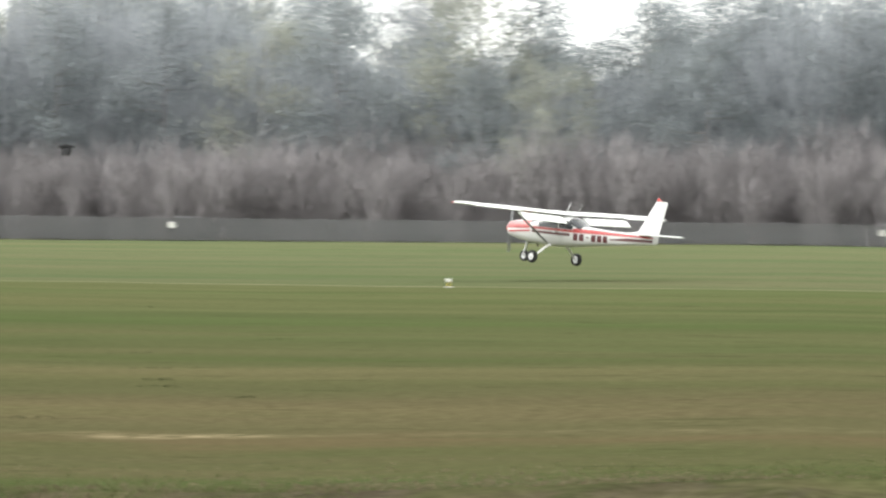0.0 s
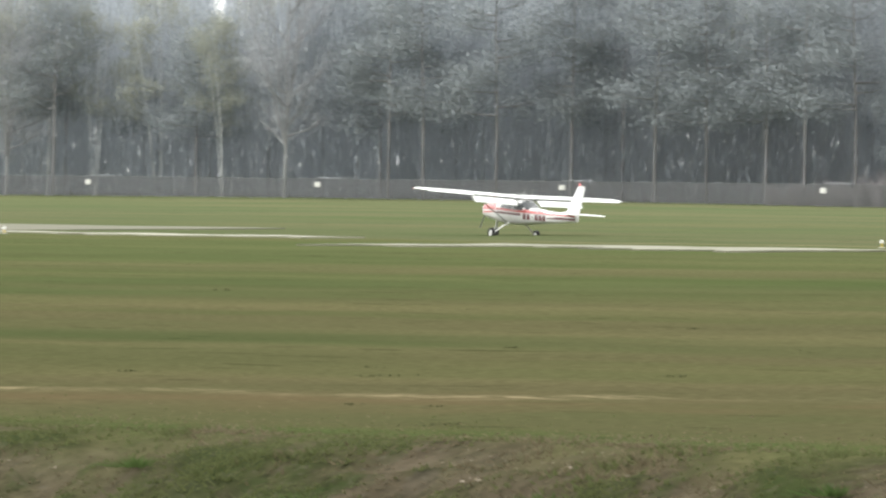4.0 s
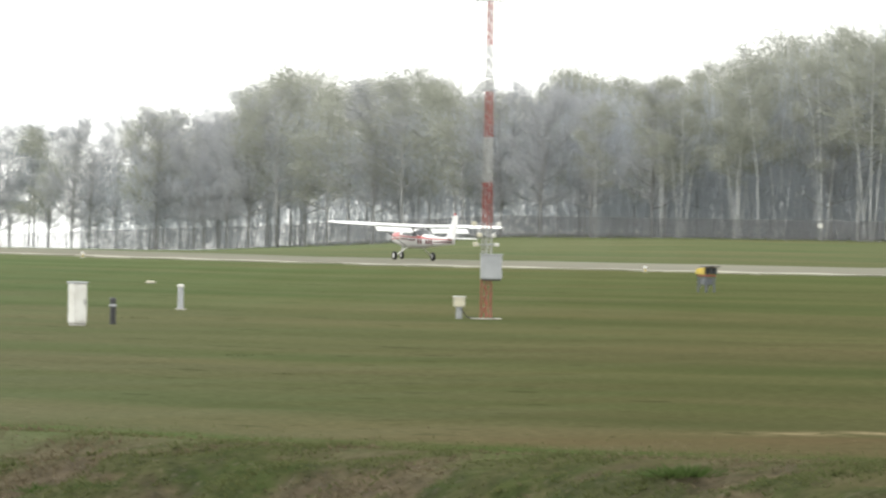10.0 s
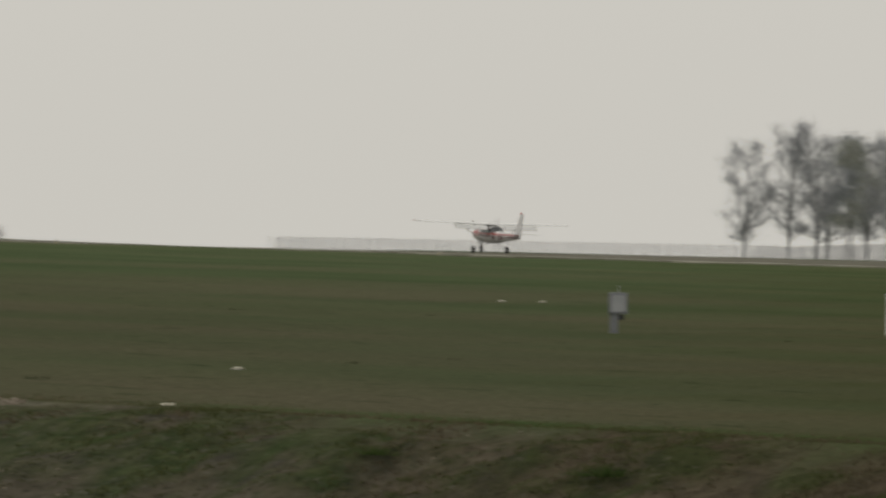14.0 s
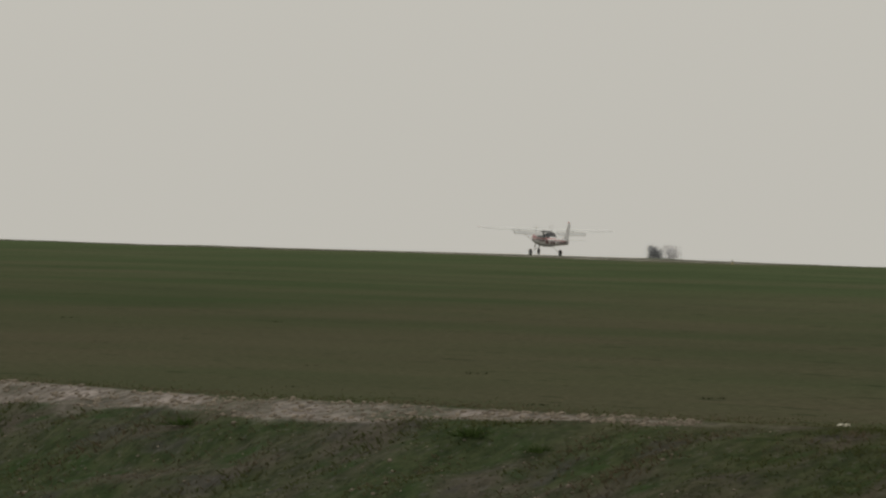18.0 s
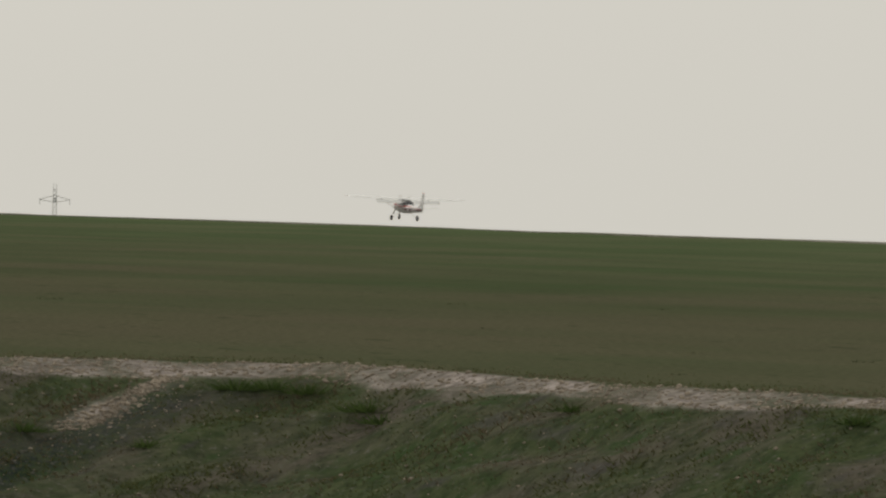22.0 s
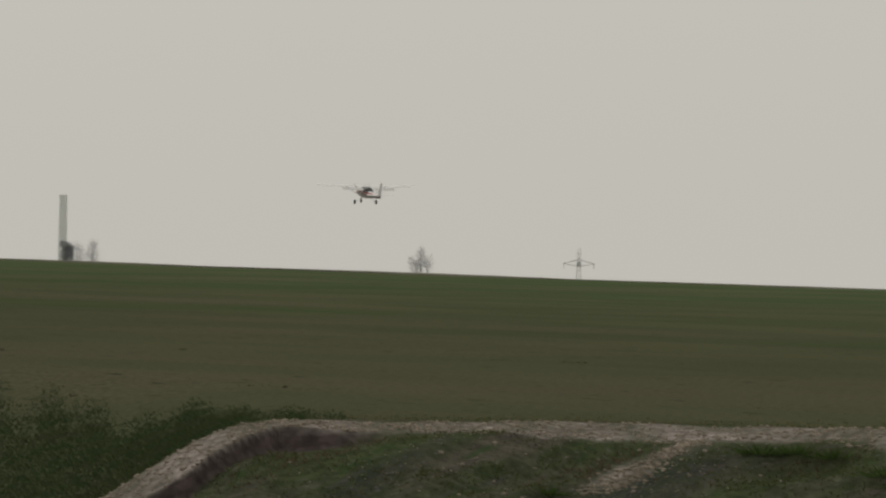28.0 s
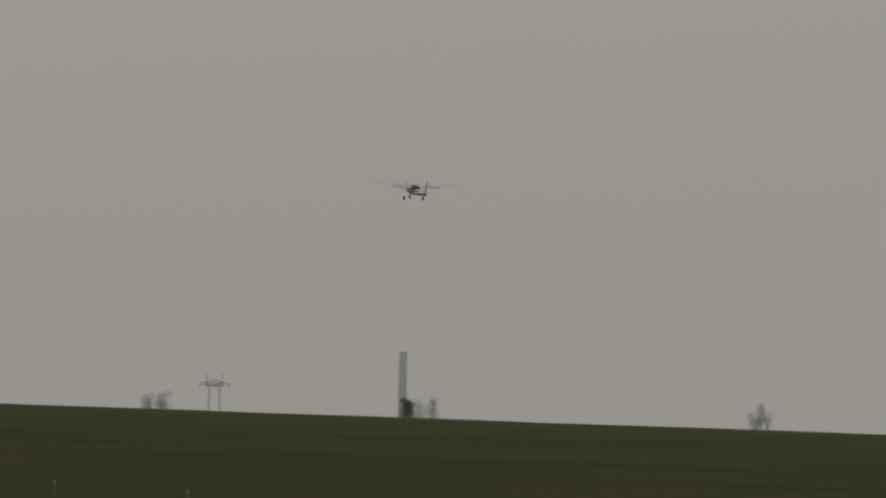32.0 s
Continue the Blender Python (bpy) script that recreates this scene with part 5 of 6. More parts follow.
def rubble():
    """Loose limestone along the gravel track and on the slope below it."""
    rs = np.random.RandomState(21)
    bm = bmesh.new()
    bmesh.ops.create_icosphere(bm, subdivisions=1, radius=1.0)
    base = np.array([v.co[:] for v in bm.verts])
    faces = np.array([[v.index for v in f.verts] for f in bm.faces])
    bm.free()
    n = 4200
    az = 76.9 - 8.6 * rs.uniform(0, 1, n) ** 1.2
    s = (-track_width(az) + (track_width(az) + 0.1) * rs.uniform(0, 1, n))
    sp = rs.uniform(0, 1, n) < 0.16
    s[sp] = rs.uniform(-6.6, -3, sp.sum())
    az[sp] = 73.45 - (s[sp] + 3) * 0.17 + rs.normal(0, 0.06, sp.sum())
    r = edge_r(az) + s
    loose = rs.uniform(0, 1, n) < 0.05
    s[loose] = rs.uniform(-12, -3, loose.sum())
    r = edge_r(az) + s
    x, y, z = -np.sin(np.radians(az)) * r, np.cos(np.radians(az)) * r, land(az, r)
    size = 0.018 + 0.045 * rs.uniform(0, 1, n) ** 3
    tri = []
    for k in range(n):
        v = base * (1 + rs.normal(0, 0.16, base.shape)) * (size[k] * np.array((1.3, 1.1, 0.7))) + (x[k], y[k], z[k] + size[k] * 0.1)
        tri.append(v[faces])
    # crumbs of stone and clay on the bank east of the track and on its cinder streaks
    n = 3600
    az, s = rs.uniform(46, 75.5, n), rs.uniform(-14, -0.5, n)
    keep = (az > 68) | (mats(az, edge_r(az) + s) > rs.uniform(-0.2, 1.2, n))
    az, s = az[keep], s[keep]
    n = len(az)
    streak = rs.uniform(0, 1, n) < 0.3
    az[streak] = np.where(rs.uniform(0, 1, streak.sum()) < 0.6, 73.15, 74.9) - (s[streak] + 3) * 0.18 + rs.normal(0, 0.25, streak.sum())
    r = edge_r(az) + s
    x, y, z = -np.sin(np.radians(az)) * r, np.cos(np.radians(az)) * r, land(az, r)
    size = 0.010 + 0.020 * rs.uniform(0, 1, n) ** 4
    for k in range(n):
        v = base * (1 + rs.normal(0, 0.16, base.shape)) * (size[k] * np.array((1.5, 1.2, 0.7))) + (x[k], y[k], z[k] + size[k] * 0.15)
        tri.append(v[faces])
    tagged(scatter("rubble", np.concatenate(tri), M_STONE), "pale limestone rubble along the gravel track", "stones", kind="stuff")


rubble()


def litter(az, r, w, d, h, word, mat, label):
    """A crumpled scrap lying in the grass."""
    rnd = random.Random(int(az * 100))
    bm = bmesh.new()
    bmesh.ops.create_grid(bm, x_segments=7, y_segments=5, size=0.5)
    for v in bm.verts:
        v.co = Vector((v.co.x * w * rnd.uniform(0.8, 1.2), v.co.y * d, h * rnd.uniform(0.2, 1.0)))
    low = bmesh.ops.extrude_face_region(bm, geom=bm.faces[:])["geom"]
    for v in low:
        if isinstance(v, bmesh.types.BMVert):
            v.co.z -= h * 0.5 + 0.02
    bmesh.ops.recalc_face_normals(bm, faces=bm.faces)
    ob = part(word, bm, mat)
    ob.matrix_basis = thing_at(az, r)
    return tagged(ob, label, "litter")


litter(51.04, 139, 0.32, 0.4, 0.04, "plastic_scrap", M_BASE, "crumpled white plastic scrap lying in the grass")
litter(48.04, 114, 0.11, 0.15, 0.03, "paper_scrap", M_CREAM, "small pale paper scrap on the bank")
litter(67.5, 176, 0.20, 0.2, 0.05, "paper_scrap", M_CREAM, "small pale paper scrap beside the bank")

# ---- the light aircraft ----
# One white paint: fuselage and fin darkened for shade, wings brightened for skylight.
M_PLANE = material("aircraft_white_shaded", (0.62, 0.61, 0.61), 0.35, second=(0.56, 0.55, 0.55), scale=1.2, fine=0.03, coat=0.2)
M_WING = material("wing_white_lit", (0.84, 0.84, 0.83), 0.4, second=(0.78, 0.78, 0.77), scale=1.2, fine=0.03)
M_PLANE_RED = material("aircraft_red_paint", (0.36, 0.020, 0.018), 0.4, second=(0.31, 0.018, 0.018), scale=1.5, fine=0.04, coat=0.3)
M_PLANE_DARK = material("aircraft_maroon_paint", (0.085, 0.010, 0.014), 0.35, fine=0.04, coat=0.2)
M_CANOPY = material("tinted_canopy_glass", (0.030, 0.033, 0.037), 0.12, fine=0.0)
M_STRUT = material("strut_grey", (0.22, 0.22, 0.23), 0.5, second=(0.17, 0.17, 0.18), scale=2, fine=0.05)
M_TYRE = material("tyre_rubber", (0.022, 0.022, 0.022), 0.85, fine=0.15)
M_ALU = material("bare_aluminium", (0.62, 0.62, 0.62), 0.35, 0.9, fine=0.05)
M_BEACON = material("red_beacon_glass", (0.65, 0.03, 0.02), 0.2, fine=0.0, coat=0.5)

LOW, SLIM = 0.93, 0.95
# station, half width, belly, back
HULL = ((-2.26, 0.25, 1.00, 1.36), (-2.16, 0.35, 0.89, 1.44), (-1.68, 0.45, 0.79, 1.52), (-0.98, 0.50, 0.72, 1.60), (-0.72, 0.515, 0.70, 1.68), (-0.25, 0.53, 0.68, 1.81),
        (0.20, 0.535, 0.67, 1.85), (0.75, 0.52, 0.69, 1.83), (1.02, 0.48, 0.72, 1.76), (1.50, 0.41, 0.78, 1.50), (2.4, 0.285, 0.87, 1.45), (3.4, 0.195, 0.96, 1.42), (4.5, 0.11, 1.06, 1.41), (5.02, 0.05, 1.11, 1.39))


def hull_at(x):
    cols = list(zip(*HULL))
    return [ramp_at(x, cols[0], c) for c in cols[1:]]


def hull_y(x, z):
    """Half width of the skin at a station and height."""
    w, lo, hi = hull_at(x)
    t = min(0.999, abs((z - (lo + hi) / 2) / ((hi - lo) / 2)))
    return w * (1 - t ** 3.0) ** (1 / 3.0)


def skin_patch(outline, off, side, nx=14, nz=3):
    """A thin plate on the hull between a lower and an upper line: outline(x) -> z0, z1; x0, x1."""
    fn, x0, x1 = outline
    bm = bmesh.new()
    grid = []
    for i in range(nx + 1):
        x = x0 + (x1 - x0) * i / nx
        z0, z1 = fn(x)
        grid.append([bm.verts.new((x, side * (hull_y(x, z0 + (z1 - z0) * k / nz) + off), z0 + (z1 - z0) * k / nz)) for k in range(nz + 1)])
    for a, z in zip(grid, grid[1:]):
        for k in range(nz):
            f = (a[k], z[k], z[k + 1], a[k + 1])
            bm.faces.new(f if side < 0 else f[::-1])
    deep = bmesh.ops.extrude_face_region(bm, geom=bm.faces[:])["geom"]
    for v in deep:
        if isinstance(v, bmesh.types.BMVert):
            v.co.y -= side * (off + 0.006)
    bmesh.ops.recalc_face_normals(bm, faces=bm.faces)
    return bm


def aerofoil(chord, thick, x0, y, z, n=9, camber=0.02):
    up, low = [], []
    for i in range(n + 1):
        t = (1 - math.cos(math.pi * i / n)) / 2
        h = thick * chord * 5 * (0.2969 * math.sqrt(t) - 0.126 * t - 0.3516 * t * t + 0.2843 * t ** 3 - 0.1015 * t ** 4)
        c = camber * chord * 4 * t * (1 - t)
        up.append((x0 + t * chord, y, z + c + h))
        low.append((x0 + t * chord, y, z + c - h))
    return up[::-1] + low[1:-1]


def wheel(name, parent, x, y, z, r, w):
    """A wheel on its own hub: tyre and rim."""
    hub = new(name)
    hub.parent = parent
    hub.empty_display_size = 0.1
    hub.matrix_basis = pose(x, y, z)
    bm = bmesh.new()
    prof = [(r * 0.55, w / 2 * 0.8), (r * 0.8, w / 2), (r * 0.95, w / 2 * 0.8), (r, 0), (r * 0.95, -w / 2 * 0.8), (r * 0.8, -w / 2), (r * 0.55, -w / 2 * 0.8)]
    loft(bm, [[(math.cos(a) * q, s, math.sin(a) * q) for q, s in prof] for a in (2 * math.pi * k / 20 for k in range(20))], cap=False)
    bm.verts.ensure_lookup_table()
    k = len(prof)
    for i in range(k):
        bm.faces.new([bm.verts[19 * k + i], bm.verts[19 * k + (i + 1) % k], bm.verts[(i + 1) % k], bm.verts[i]])
    bmesh.ops.recalc_face_normals(bm, faces=bm.faces)
    part("tyre", bm, M_TYRE, hub, "black rubber tyre", smooth=True)
    bm = bmesh.new()
    tube(bm, ((0, -w * 0.36, 0), (0, w * 0.36, 0)), (r * 0.56, r * 0.56), 16)
    for s in (-1, 1):
        tube(bm, ((0, s * w * 0.36, 0), (0, s * w * 0.5, 0)), (r * 0.28, r * 0.2), 10)
    part("rim", bm, M_ALU, hub, "pale metal rim")
    return hub


def aircraft():
    ob = empty("light_aircraft", "white high-wing light aircraft with red stripes and fixed gear", "aircraft")
    bm = bmesh.new()
    rings = []
    for x, w, lo, hi in HULL:
        c, h = (lo + hi) / 2, (hi - lo) / 2
        rings.append([(x, w * math.copysign(abs(math.cos(a)) ** 0.667, math.cos(a)), c + h * math.copysign(abs(math.sin(a)) ** 0.667, math.sin(a))) for a in (2 * math.pi * k / 24 for k in range(24))])
    loft(bm, rings)
    part("fuselage", bm, M_PLANE, ob, "white fuselage", smooth=True)
    # engine cowl top and the stripes
    for side in (-1, 1):
        part("cowl_top", skin_patch((lambda x: (1.17 + 0.05 * (x + 2.2), hull_at(x)[2] - 0.004), -2.22, -0.90), 0.006, side, nz=6), M_PLANE_RED, ob, "red cowl top")
        part("cowl_line", skin_patch((lambda x: (1.02 + 0.08 * (x + 2.2), 1.085 + 0.08 * (x + 2.2)), -2.2, -0.85), 0.006, side, nx=10), M_PLANE_RED, ob, "thin red line along the cowl")
        part("sill_stripe", skin_patch((lambda x: (1.245, 1.335), -0.84, 1.24), 0.006, side, nx=10), M_PLANE_RED, ob, "red line below the windows")
        part("upper_stripe", skin_patch((lambda x: (1.245 + 0.018 * (x - 1.25), min(hull_at(x)[2] - 0.035, 1.40 + 0.02 * min(1, (x - 1.25) / 1.0))), 1.25, 4.9), 0.006, side, nx=26), M_PLANE_RED, ob, "broad red stripe towards the tail")
        part("lower_stripe", skin_patch((lambda x: (1.10 + 0.03 * max(0, -0.4 - x), 1.20), -0.75, 1.12), 0.006, side, nx=14), M_PLANE_DARK, ob, "maroon stripe along the cabin")
        part("tail_stripe", skin_patch((lambda x: (1.10 + 0.03 * (x - 2.9), 1.135 + 0.085 * min(1, (x - 2.9) / 0.8) + 0.02 * (x - 2.9)), 2.9, 4.9), 0.006, side), M_PLANE_DARK, ob, "maroon stripe tapering along the tail cone")
        for k in range(6):
            x0 = 1.28 + k * 0.265
            if k == 2:
                f = (lambda x: (1.09, 1.13), x0 + 0.04, x0 + 0.17)
            else:
                f = (lambda x: (0.96 + 0.02 * (x - 1.3), 1.22 + 0.008 * (x - 1.3)), x0, x0 + 0.20)
            part("marking_bar", skin_patch(f, 0.007, side, nx=2, nz=3), M_PLANE_DARK, ob, "plain maroon marking bar")
        part("side_window", skin_patch((lambda x: (1.345, 1.79), -0.42, 0.54), 0.008, side, nx=6), M_CANOPY, ob, "dark side window")
        part("rear_side_window", skin_patch((lambda x: (1.35, 1.77 - 0.30 * max(0, x - 0.85)), 0.59, 1.22), 0.008, side, nx=6), M_CANOPY, ob, "dark rear side window")
        door = part("door", skin_patch((lambda x: (0.84, 1.29), -0.42, 0.55), 0.003, side, nx=6), M_PLANE, ob)
        part("door_handle", box(bmesh.new(), (0.36, side * 0.545 - 0.012, 1.18), (0.48, side * 0.545 + 0.012, 1.21), 0.004), M_ALU, door)
    # windscreen and rear window wrap over the cabin
    for name, xs, word in (("windscreen", (-0.93, -0.32), "dark curved windscreen"), ("rear_window", (0.98, 1.56), "dark wrap-round rear window")):
        bm = bmesh.new()
        grid = []
        for i in range(7):
            x = xs[0] + (xs[1] - xs[0]) * i / 6
            w, lo, hi = hull_at(x)
            c, h = (lo + hi) / 2, (hi - lo) / 2
            grid.append([bm.verts.new((x, 1.012 * w * math.copysign(abs(math.cos(a)) ** 0.667, math.cos(a)), c + 1.012 * h * abs(math.sin(a)) ** 0.667)) for a in (radians(30 + 120 * k / 10) for k in range(11))])
        for a, z in zip(grid, grid[1:]):
            for k in range(10):
                bm.faces.new((a[k], a[k + 1], z[k + 1], z[k]))
        deep = bmesh.ops.extrude_face_region(bm, geom=bm.faces[:])["geom"]
        for v in deep:
            if isinstance(v, bmesh.types.BMVert):
                v.co = v.co + (Vector((v.co.x, 0, 1.3)) - v.co) * 0.02
        bmesh.ops.recalc_face_normals(bm, faces=bm.faces)
        part(name, bm, M_CANOPY, ob, word, smooth=True)
    # wings with dihedral, a lowered flap and an aileron each
    for side in (-1, 1):
        secs = []
        for y, chord, x0 in ((0.0, 1.62, -0.60), (0.5, 1.62, -0.60), (2.75, 1.60, -0.59), (4.85, 1.14, -0.44), (5.02, 1.02, -0.38), (5.10, 0.70, -0.24)):
            secs.append(aerofoil(chord * (0.76 if 0.4 < y < 4.9 else 0.96), 0.12 if y < 4.9 else 0.07, x0, side * y, 1.86 + 0.022 * y))
        bm = bmesh.new()
        loft(bm, secs)
        wing = part("wing", bm, M_WING, ob, "white wing", smooth=True)
        bm = bmesh.new()
        loft(bm, [[(x, side * y, 1.84 + 0.022 * y + dz) for x, dz in ((0.66 * k, -0.065), (0.67 * k, -0.12), (1.05 * k, -0.31), (1.07 * k, -0.29), (0.82 * k, -0.09))] for y, k in ((0.58, 1.0), (2.72, 0.99))])
        part("flap", bm, M_WING, wing, "lowered white flap")
        bm = bmesh.new()
        loft(bm, [[(x0 + dx * c, side * y, 1.84 + 0.022 * y + dz) for dx, dz in ((0.0, 0.055), (0.0, -0.012), (1.0, -0.02), (1.0, 0.0))] for y, x0, c in ((2.78, 0.615, 0.38), (4.82, 0.415, 0.27))])
        part("aileron", bm, M_WING, wing)
        part("tip_light", tube(bmesh.new(), ((-0.36, side * 5.06, 1.97), (-0.26, side * 5.09, 1.97)), (0.02, 0.03), 6), M_BEACON if side < 0 else M_ALU, wing)
        bm = bmesh.new()
        a, b = Vector((0.02, side * 0.50, 0.80)), Vector((-0.08, side * 2.08, 1.84))
        prof = [(-0.075, 0), (-0.03, 0.022), (0.075, 0), (-0.03, -0.022)]
        loft(bm, [[tuple(p + Vector((u, 0, v))) for u, v in prof] for p in (a, b)])
        part("wing_strut", bm, M_STRUT, ob, "slim grey wing strut")
        # sprung leg
        bm = bmesh.new()
        p = [Vector((0.12, side * 0.36, 0.74)), Vector((0.08, side * 0.62, 0.60)), Vector((0.0, side * 1.05, 0.24))]
        loft(bm, [[tuple(q + Vector((u * s, 0, v * s))) for u, v in ((-0.075, 0.014), (0.075, 0.014), (0.075, -0.014), (-0.075, -0.014))] for q, s in zip(p, (1.0, 0.85, 0.6))])
        part("gear_leg", bm, M_PLANE, ob, "white sprung gear leg")
        part("axle", tube(bmesh.new(), ((0, side * 1.02, 0.22), (0, side * 1.20, 0.22)), (0.03, 0.03), 8), M_ALU, ob)
        # tailplane
        bm = bmesh.new()
        loft(bm, [aerofoil(c, 0.08, x0, side * y, 1.44, 6, 0.0) for y, c, x0 in ((0.02, 0.62, 4.18), (1.36, 0.42, 4.34), (1.42, 0.27, 4.42))])
        tail = part("tailplane", bm, M_WING, ob, smooth=True)
        bm = bmesh.new()
        loft(bm, [[(x0, side * y, 1.465), (x0, side * y, 1.415), (x0 + c, side * y, 1.435), (x0 + c, side * y, 1.445)] for y, c, x0 in ((0.10, 0.40, 4.81), (1.41, 0.26, 4.77))])
        part("elevator", bm, M_WING, tail)
    # fin and rudder
    bm = bmesh.new()
    loft(bm, [[(x0, 0, z), (x0 + c * 0.35, t, z), (x0 + c, t * 0.8, z), (x0 + c, -t * 0.8, z), (x0 + c * 0.35, -t, z)] for x0, c, z, t in ((3.55, 1.15, 1.42, 0.05), (4.08, 0.66, 1.52, 0.05), (4.80, 0.32, 2.60, 0.035), (4.88, 0.26, 2.70, 0.02))])
    fin = part("fin", bm, M_PLANE, ob, "white swept fin")
    bm = bmesh.new()
    loft(bm, [[(x0, t, z), (x0 + c, 0.006, z), (x0 + c, -0.006, z), (x0, -t, z)] for x0, c, z, t in ((4.72, 0.36, 1.14, 0.04), (4.715, 0.40, 1.45, 0.04), (5.13, 0.28, 2.60, 0.028), (5.15, 0.23, 2.70, 0.02))])
    part("rudder", bm, M_PLANE, fin, "white rudder")
    part("fin_tip", tube(bmesh.new(), ((4.90, 0, 2.705), (5.12, 0, 2.725)), (0.035, 0.03), 8), M_PLANE_RED, fin, "red fin tip")
    part("beacon", tube(bmesh.new(), ((4.95, 0, 2.72), (4.95, 0, 2.79), (4.95, 0, 2.82)), (0.045, 0.04, 0.02), 10), M_BEACON, fin, "red beacon lamp")
    for x in (0.28, 0.86):
        part("aerial", tube(bmesh.new(), ((x, 0.1, 1.88), (x + 0.22, 0.1, 2.32)), (0.016, 0.010), 6), M_ALU, ob, "raked whip aerial")
    # nose gear
    part("nose_strut", tube(bmesh.new(), ((-1.42, 0, 0.82), (-1.50, 0, 0.42)), (0.045, 0.04), 10), M_ALU, ob, "nose gear strut")
    for s in (-1, 1):
        part("fork_arm", tube(bmesh.new(), ((-1.48, s * 0.04, 0.44), (-1.51, s * 0.085, 0.36), (-1.52, s * 0.085, 0.19)), (0.022, 0.022, 0.022), 6), M_ALU, ob)
    part("exhaust", tube(bmesh.new(), ((-1.15, 0.18, 0.78), (-1.05, 0.18, 0.60)), (0.03, 0.03), 8), M_TYRE, ob, "dark exhaust stub")
    wheels = [wheel("wheel", ob, 0.0, -1.08, 0.22, 0.22, 0.15), wheel("wheel", ob, 0.0, 1.08, 0.22, 0.22, 0.15), wheel("wheel", ob, -1.445, 0.0, 0.19, 0.19, 0.13)]
    # the stance is low: heights a little under the drawing
    for o in ob.children_recursive:
        if o.type == "MESH" and o.parent not in wheels:
            for v in o.data.vertices:
                v.co.z *= LOW
                v.co.x *= SLIM
                v.co.y *= SLIM
    # propeller
    prop = new("propeller")
    prop.parent = ob
    prop.empty_display_size = 0.1
    prop.matrix_basis = pose(-2.32 * SLIM, 0, 1.17 * LOW)
    part("spinner", tube(bmesh.new(), ((0.06, 0, 0), (-0.05, 0, 0), (-0.14, 0, 0), (-0.20, 0, 0)), (0.15, 0.145, 0.10, 0.015), 14), M_PLANE_RED, prop, "red spinner", smooth=True)
    for s in (-1, 1):
        bm = bmesh.new()
        loft(bm, [[(u * math.sin(tw) - 0.03, u * math.cos(tw), s * z), (u * 0.2 + 0.016 - 0.03, 0, s * z), (-u * math.sin(tw) - 0.03, -u * math.cos(tw), s * z), (-0.016 - 0.03, 0, s * z)] for z, u, tw in ((0.10, 0.035, 0.9), (0.35, 0.05, 0.6), (0.65, 0.045, 0.4), (0.84, 0.025, 0.3))])
        part("blade", bm, M_STRUT, prop, "grey propeller blade")
    return ob, wheels, prop


plane, plane_wheels, plane_prop = aircraft()


M_PLUMAGE = material("black_plumage", (0.012, 0.012, 0.013), 0.95, fine=0.2)


# ---- a bird crossing before the wood ----
def bird():
    ob = empty("bird", "small dark bird flapping before the wood", "bird")
    bm = bmesh.new()
    loft(bm, [[(x, math.cos(a) * r, math.sin(a) * r * 0.9) for a in (2 * math.pi * k / 8 for k in range(8))] for x, r in ((-0.16, 0.004), (-0.14, 0.025), (-0.10, 0.035), (-0.02, 0.06), (0.08, 0.04), (0.16, 0.008))])
    part("body", bm, M_PLUMAGE, ob, smooth=True)
    bm = bmesh.new()
    loft(bm, [[(0.14, -0.015, 0), (0.14, 0.015, 0), (0.14, 0, 0.008)], [(0.25, -0.045, 0), (0.25, 0.045, 0), (0.25, 0, 0.006)]])
    part("tail", bm, M_PLUMAGE, ob)
    wings = []
    for s in (-1, 1):
        bm = bmesh.new()
        loft(bm, [[(-0.06, s * y, z), (0.02, s * y, z + 0.012), (c, s * y, z), (0.02, s * y, z - 0.006)] for y, z, c in ((0.02, 0, 0.07), (0.12, 0.01, 0.075), (0.24, 0.0, 0.05))])
        wings.append(part("wing", bm, M_PLUMAGE, ob))
    return ob, wings


crow, crow_wings = bird()

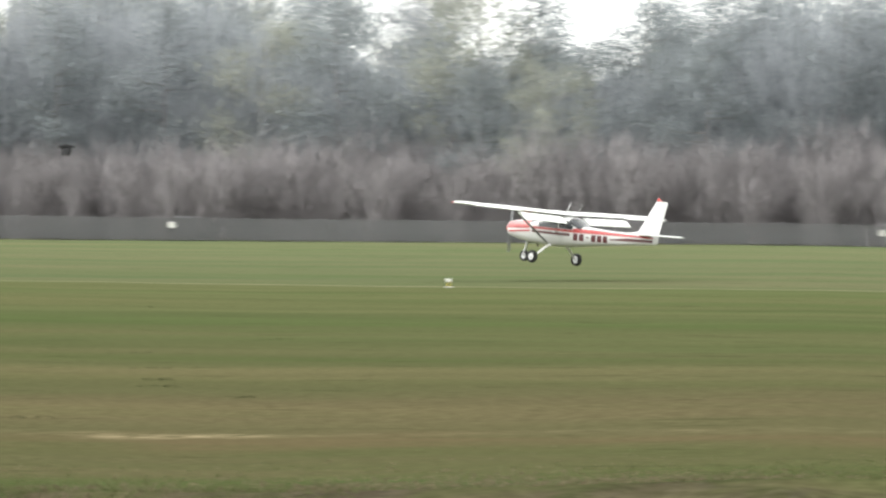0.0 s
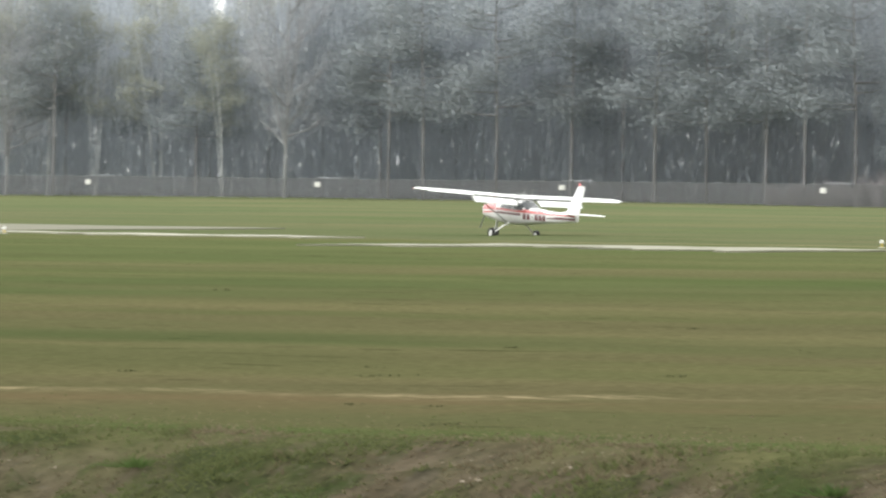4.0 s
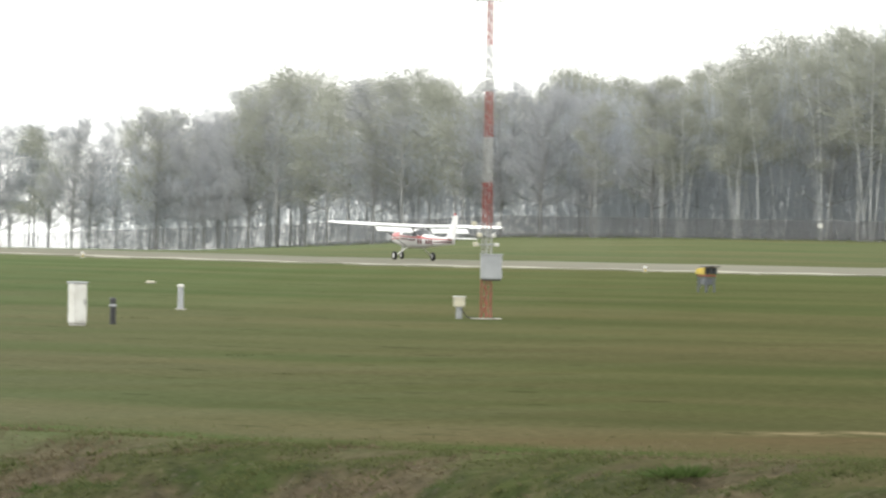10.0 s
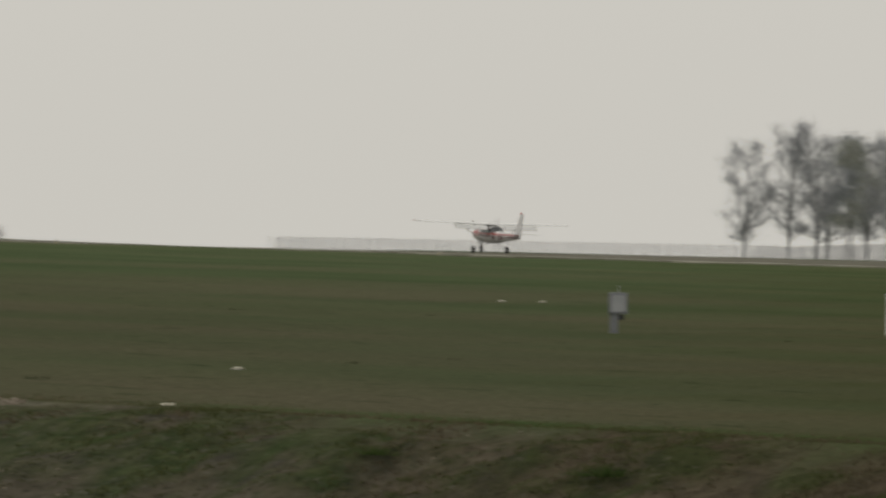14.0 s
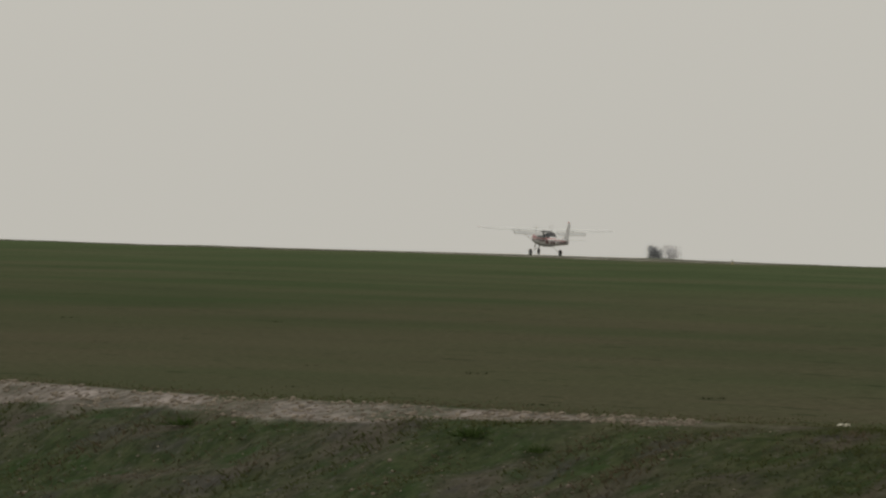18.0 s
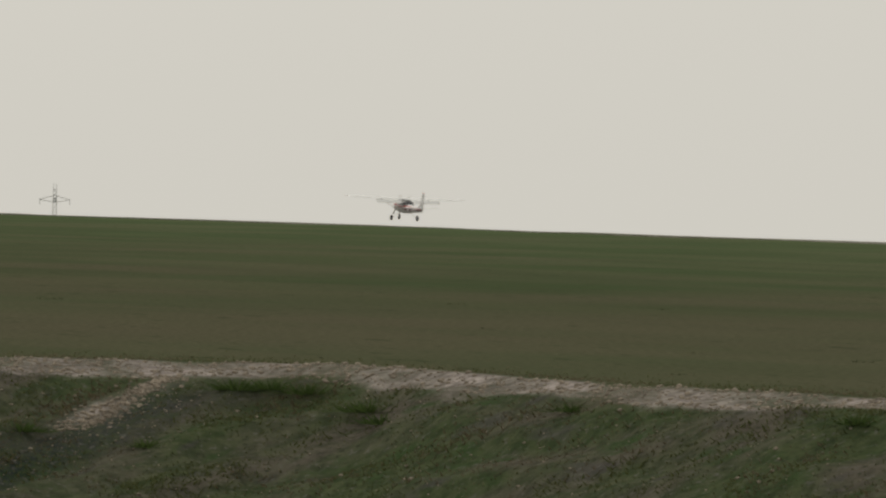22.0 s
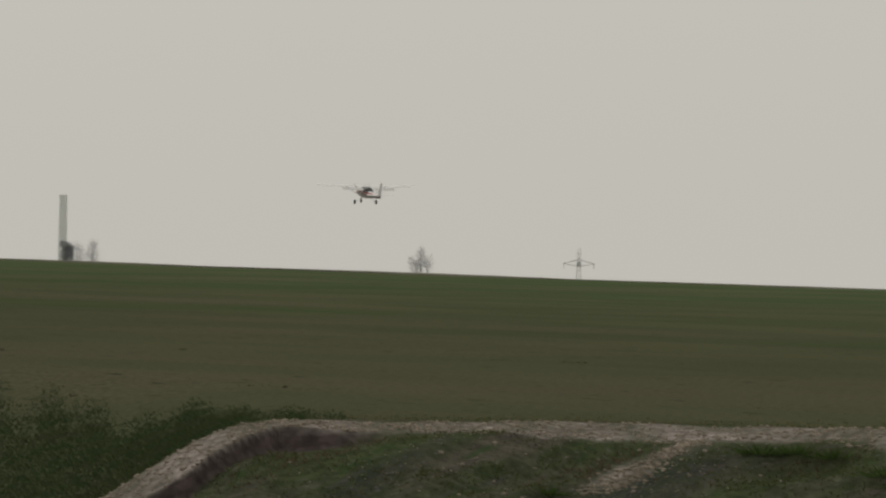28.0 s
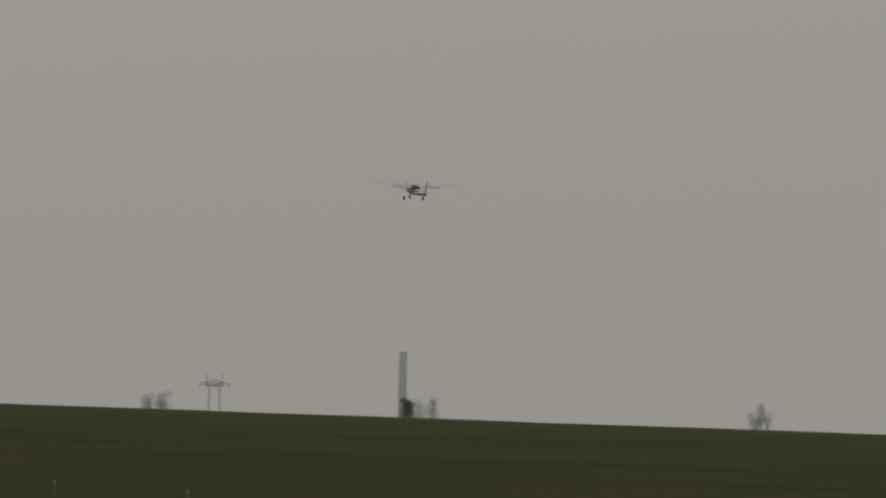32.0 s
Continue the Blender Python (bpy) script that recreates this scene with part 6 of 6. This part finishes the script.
# seconds, place of the main wheels along the runway and height, nose-up pitch, bank, crab angle
FLIGHT = [
    (0, -243.37, 0.805, 3.50, -2.70, -0.40),
    (0.5, -255.01, 0.455, 4.40, -2.28, -1.35),
    (1, -267.27, 0.285, 5.30, -1.85, -2.30),
    (1.5, -278.40, 0.144, 5.65, -1.77, -2.95),
    (2, -290.17, -0.159, 6.00, -1.70, -3.60),
    (2.5, -300.68, -0.516, 5.80, -2.10, -4.10),
    (3, -312.35, -0.431, 5.60, -2.50, -4.60),
    (3.5, -322.56, -0.547, 4.40, -2.55, -4.70),
    (4, -334.15, -0.566, 3.20, -2.60, -4.80),
    (4.5, -344.67, -0.607, 3.08, -2.42, -4.55),
    (6.5, -386.32, -0.767, 2.62, -1.68, -3.55),
    (7, -397.20, -0.809, 2.50, -1.50, -3.30),
    (7.5, -407.19, -0.790, 2.10, -1.10, -3.33),
    (8, -417.83, -0.774, 1.70, -0.70, -3.37),
    (8.5, -427.45, -0.817, 1.77, -0.77, -3.40),
    (9, -437.54, -0.862, 1.85, -0.85, -3.43),
    (9.5, -446.80, -0.866, 1.93, -0.93, -3.47),
    (10, -457.17, -0.869, 2.00, -1.00, -3.50),
    (10.5, -467.31, -0.873, 1.93, -1.05, -3.42),
    (11, -478.44, -0.876, 1.87, -1.10, -3.33),
    (11.5, -489.30, -0.880, 1.80, -1.15, -3.25),
    (12, -500.89, -0.903, 1.73, -1.20, -3.17),
    (12.5, -512.67, -1.061, 1.67, -1.20, -3.08),
    (13, -524.13, -0.993, 1.60, -1.20, -3.00),
    (13.5, -535.78, -1.023, 1.66, -1.18, -2.94),
    (14, -549.28, -1.064, 1.71, -1.16, -2.88),
    (14.5, -561.04, -1.094, 1.77, -1.14, -2.82),
    (16.5, -613.56, -1.164, 2.00, -1.06, -2.58),
    (17, -626.31, -1.132, 2.33, -1.04, -2.52),
    (17.5, -639.25, -1.099, 2.67, -1.02, -2.46),
    (18, -652.69, -1.067, 3.00, -1.00, -2.40),
    (18.5, -665.95, -1.117, 3.20, -0.95, -2.23),
    (19, -680.66, -1.167, 3.40, -0.90, -2.05),
    (19.5, -694.72, -1.048, 3.60, -0.85, -1.88),
    (20, -710.09, -0.908, 3.80, -0.80, -1.70),
    (20.5, -724.68, -0.927, 3.80, -0.93, -1.52),
    (21, -740.42, -0.738, 3.80, -1.05, -1.35),
    (21.5, -755.10, -0.633, 3.80, -1.18, -1.18),
    (22, -771.08, -0.611, 3.80, -1.30, -1.00),
    (22.5, -785.78, -0.537, 3.92, -1.48, -1.05),
    (23, -802.00, -0.338, 4.05, -1.65, -1.10),
    (23.5, -816.92, -0.115, 4.17, -1.82, -1.15),
    (24, -833.28, 0.108, 4.30, -2.00, -1.20),
    (24.5, -847.80, 0.615, 4.38, -1.43, -0.75),
    (25, -862.59, 1.558, 4.45, -0.85, -0.30),
    (25.5, -875.83, 2.334, 4.52, -0.28, 0.15),
    (26, -891.00, 2.607, 4.60, 0.30, 0.60),
    (26.5, -904.82, 3.502, 4.92, 0.30, 1.17),
    (28.5, -965.63, 6.305, 6.18, 0.30, 3.43),
    (29, -983.14, 7.662, 6.50, 0.30, 4.00),
    (29.5, -998.54, 9.282, 7.00, 0.20, 3.87),
    (30, -1015.92, 11.512, 7.50, 0.10, 3.73),
    (30.5, -1030.67, 14.109, 7.50, 0.00, 3.60),
    (31, -1045.63, 16.950, 7.50, -0.10, 3.47),
    (31.5, -1060.01, 19.713, 7.50, -0.20, 3.33),
    (32, -1075.03, 22.529, 7.50, -0.30, 3.20),
]


def motions():
    walk(plane, [(t, pose(x, MIDDLE, z, bank, pitch, yaw)) for t, x, z, pitch, bank, yaw in FLIGHT])
    beats = [k * 0.2 for k in range(161)]
    for w, (x, y, z) in zip(plane_wheels, ((0, -1.08, 0.22), (0, 1.08, 0.22), (-1.445, 0, 0.19))):
        walk(w, [(t, pose(x, y, z, 0, -80.0 * k, 0)) for k, t in enumerate(beats)])
    walk(plane_prop, [(t, pose(-2.32 * SLIM, 0, 1.17 * LOW, 85.0 * k, 0, 0)) for k, t in enumerate(k * 0.1 for k in range(321))])
    # the bird: seconds, azimuth, drop below eye level in lens units, distance
    rows = []
    for t, az, drop in ((0, 47.215, -79), (0.5, 47.922, -80), (1.0, 48.694, -72), (1.5, 49.394, -87), (2.0, 49.942, -97), (2.5, 51.300, -420), (4.0, 53.5, -900), (10.0, 60.0, -4500), (32.0, 75.0, -9000)):
        r = 190.0
        rows.append((t, pose(-math.sin(radians(az)) * r, math.cos(radians(az)) * r, EYE[2] - drop * r / 18000.0, 0, 0, az - 8)))
    walk(crow, rows)
    for w, s in zip(crow_wings, (-1, 1)):
        walk(w, [(k * 0.1, pose(0, 0, 0, s * (52 if k % 2 else -40), 0, 0)) for k in range(321)])


motions()
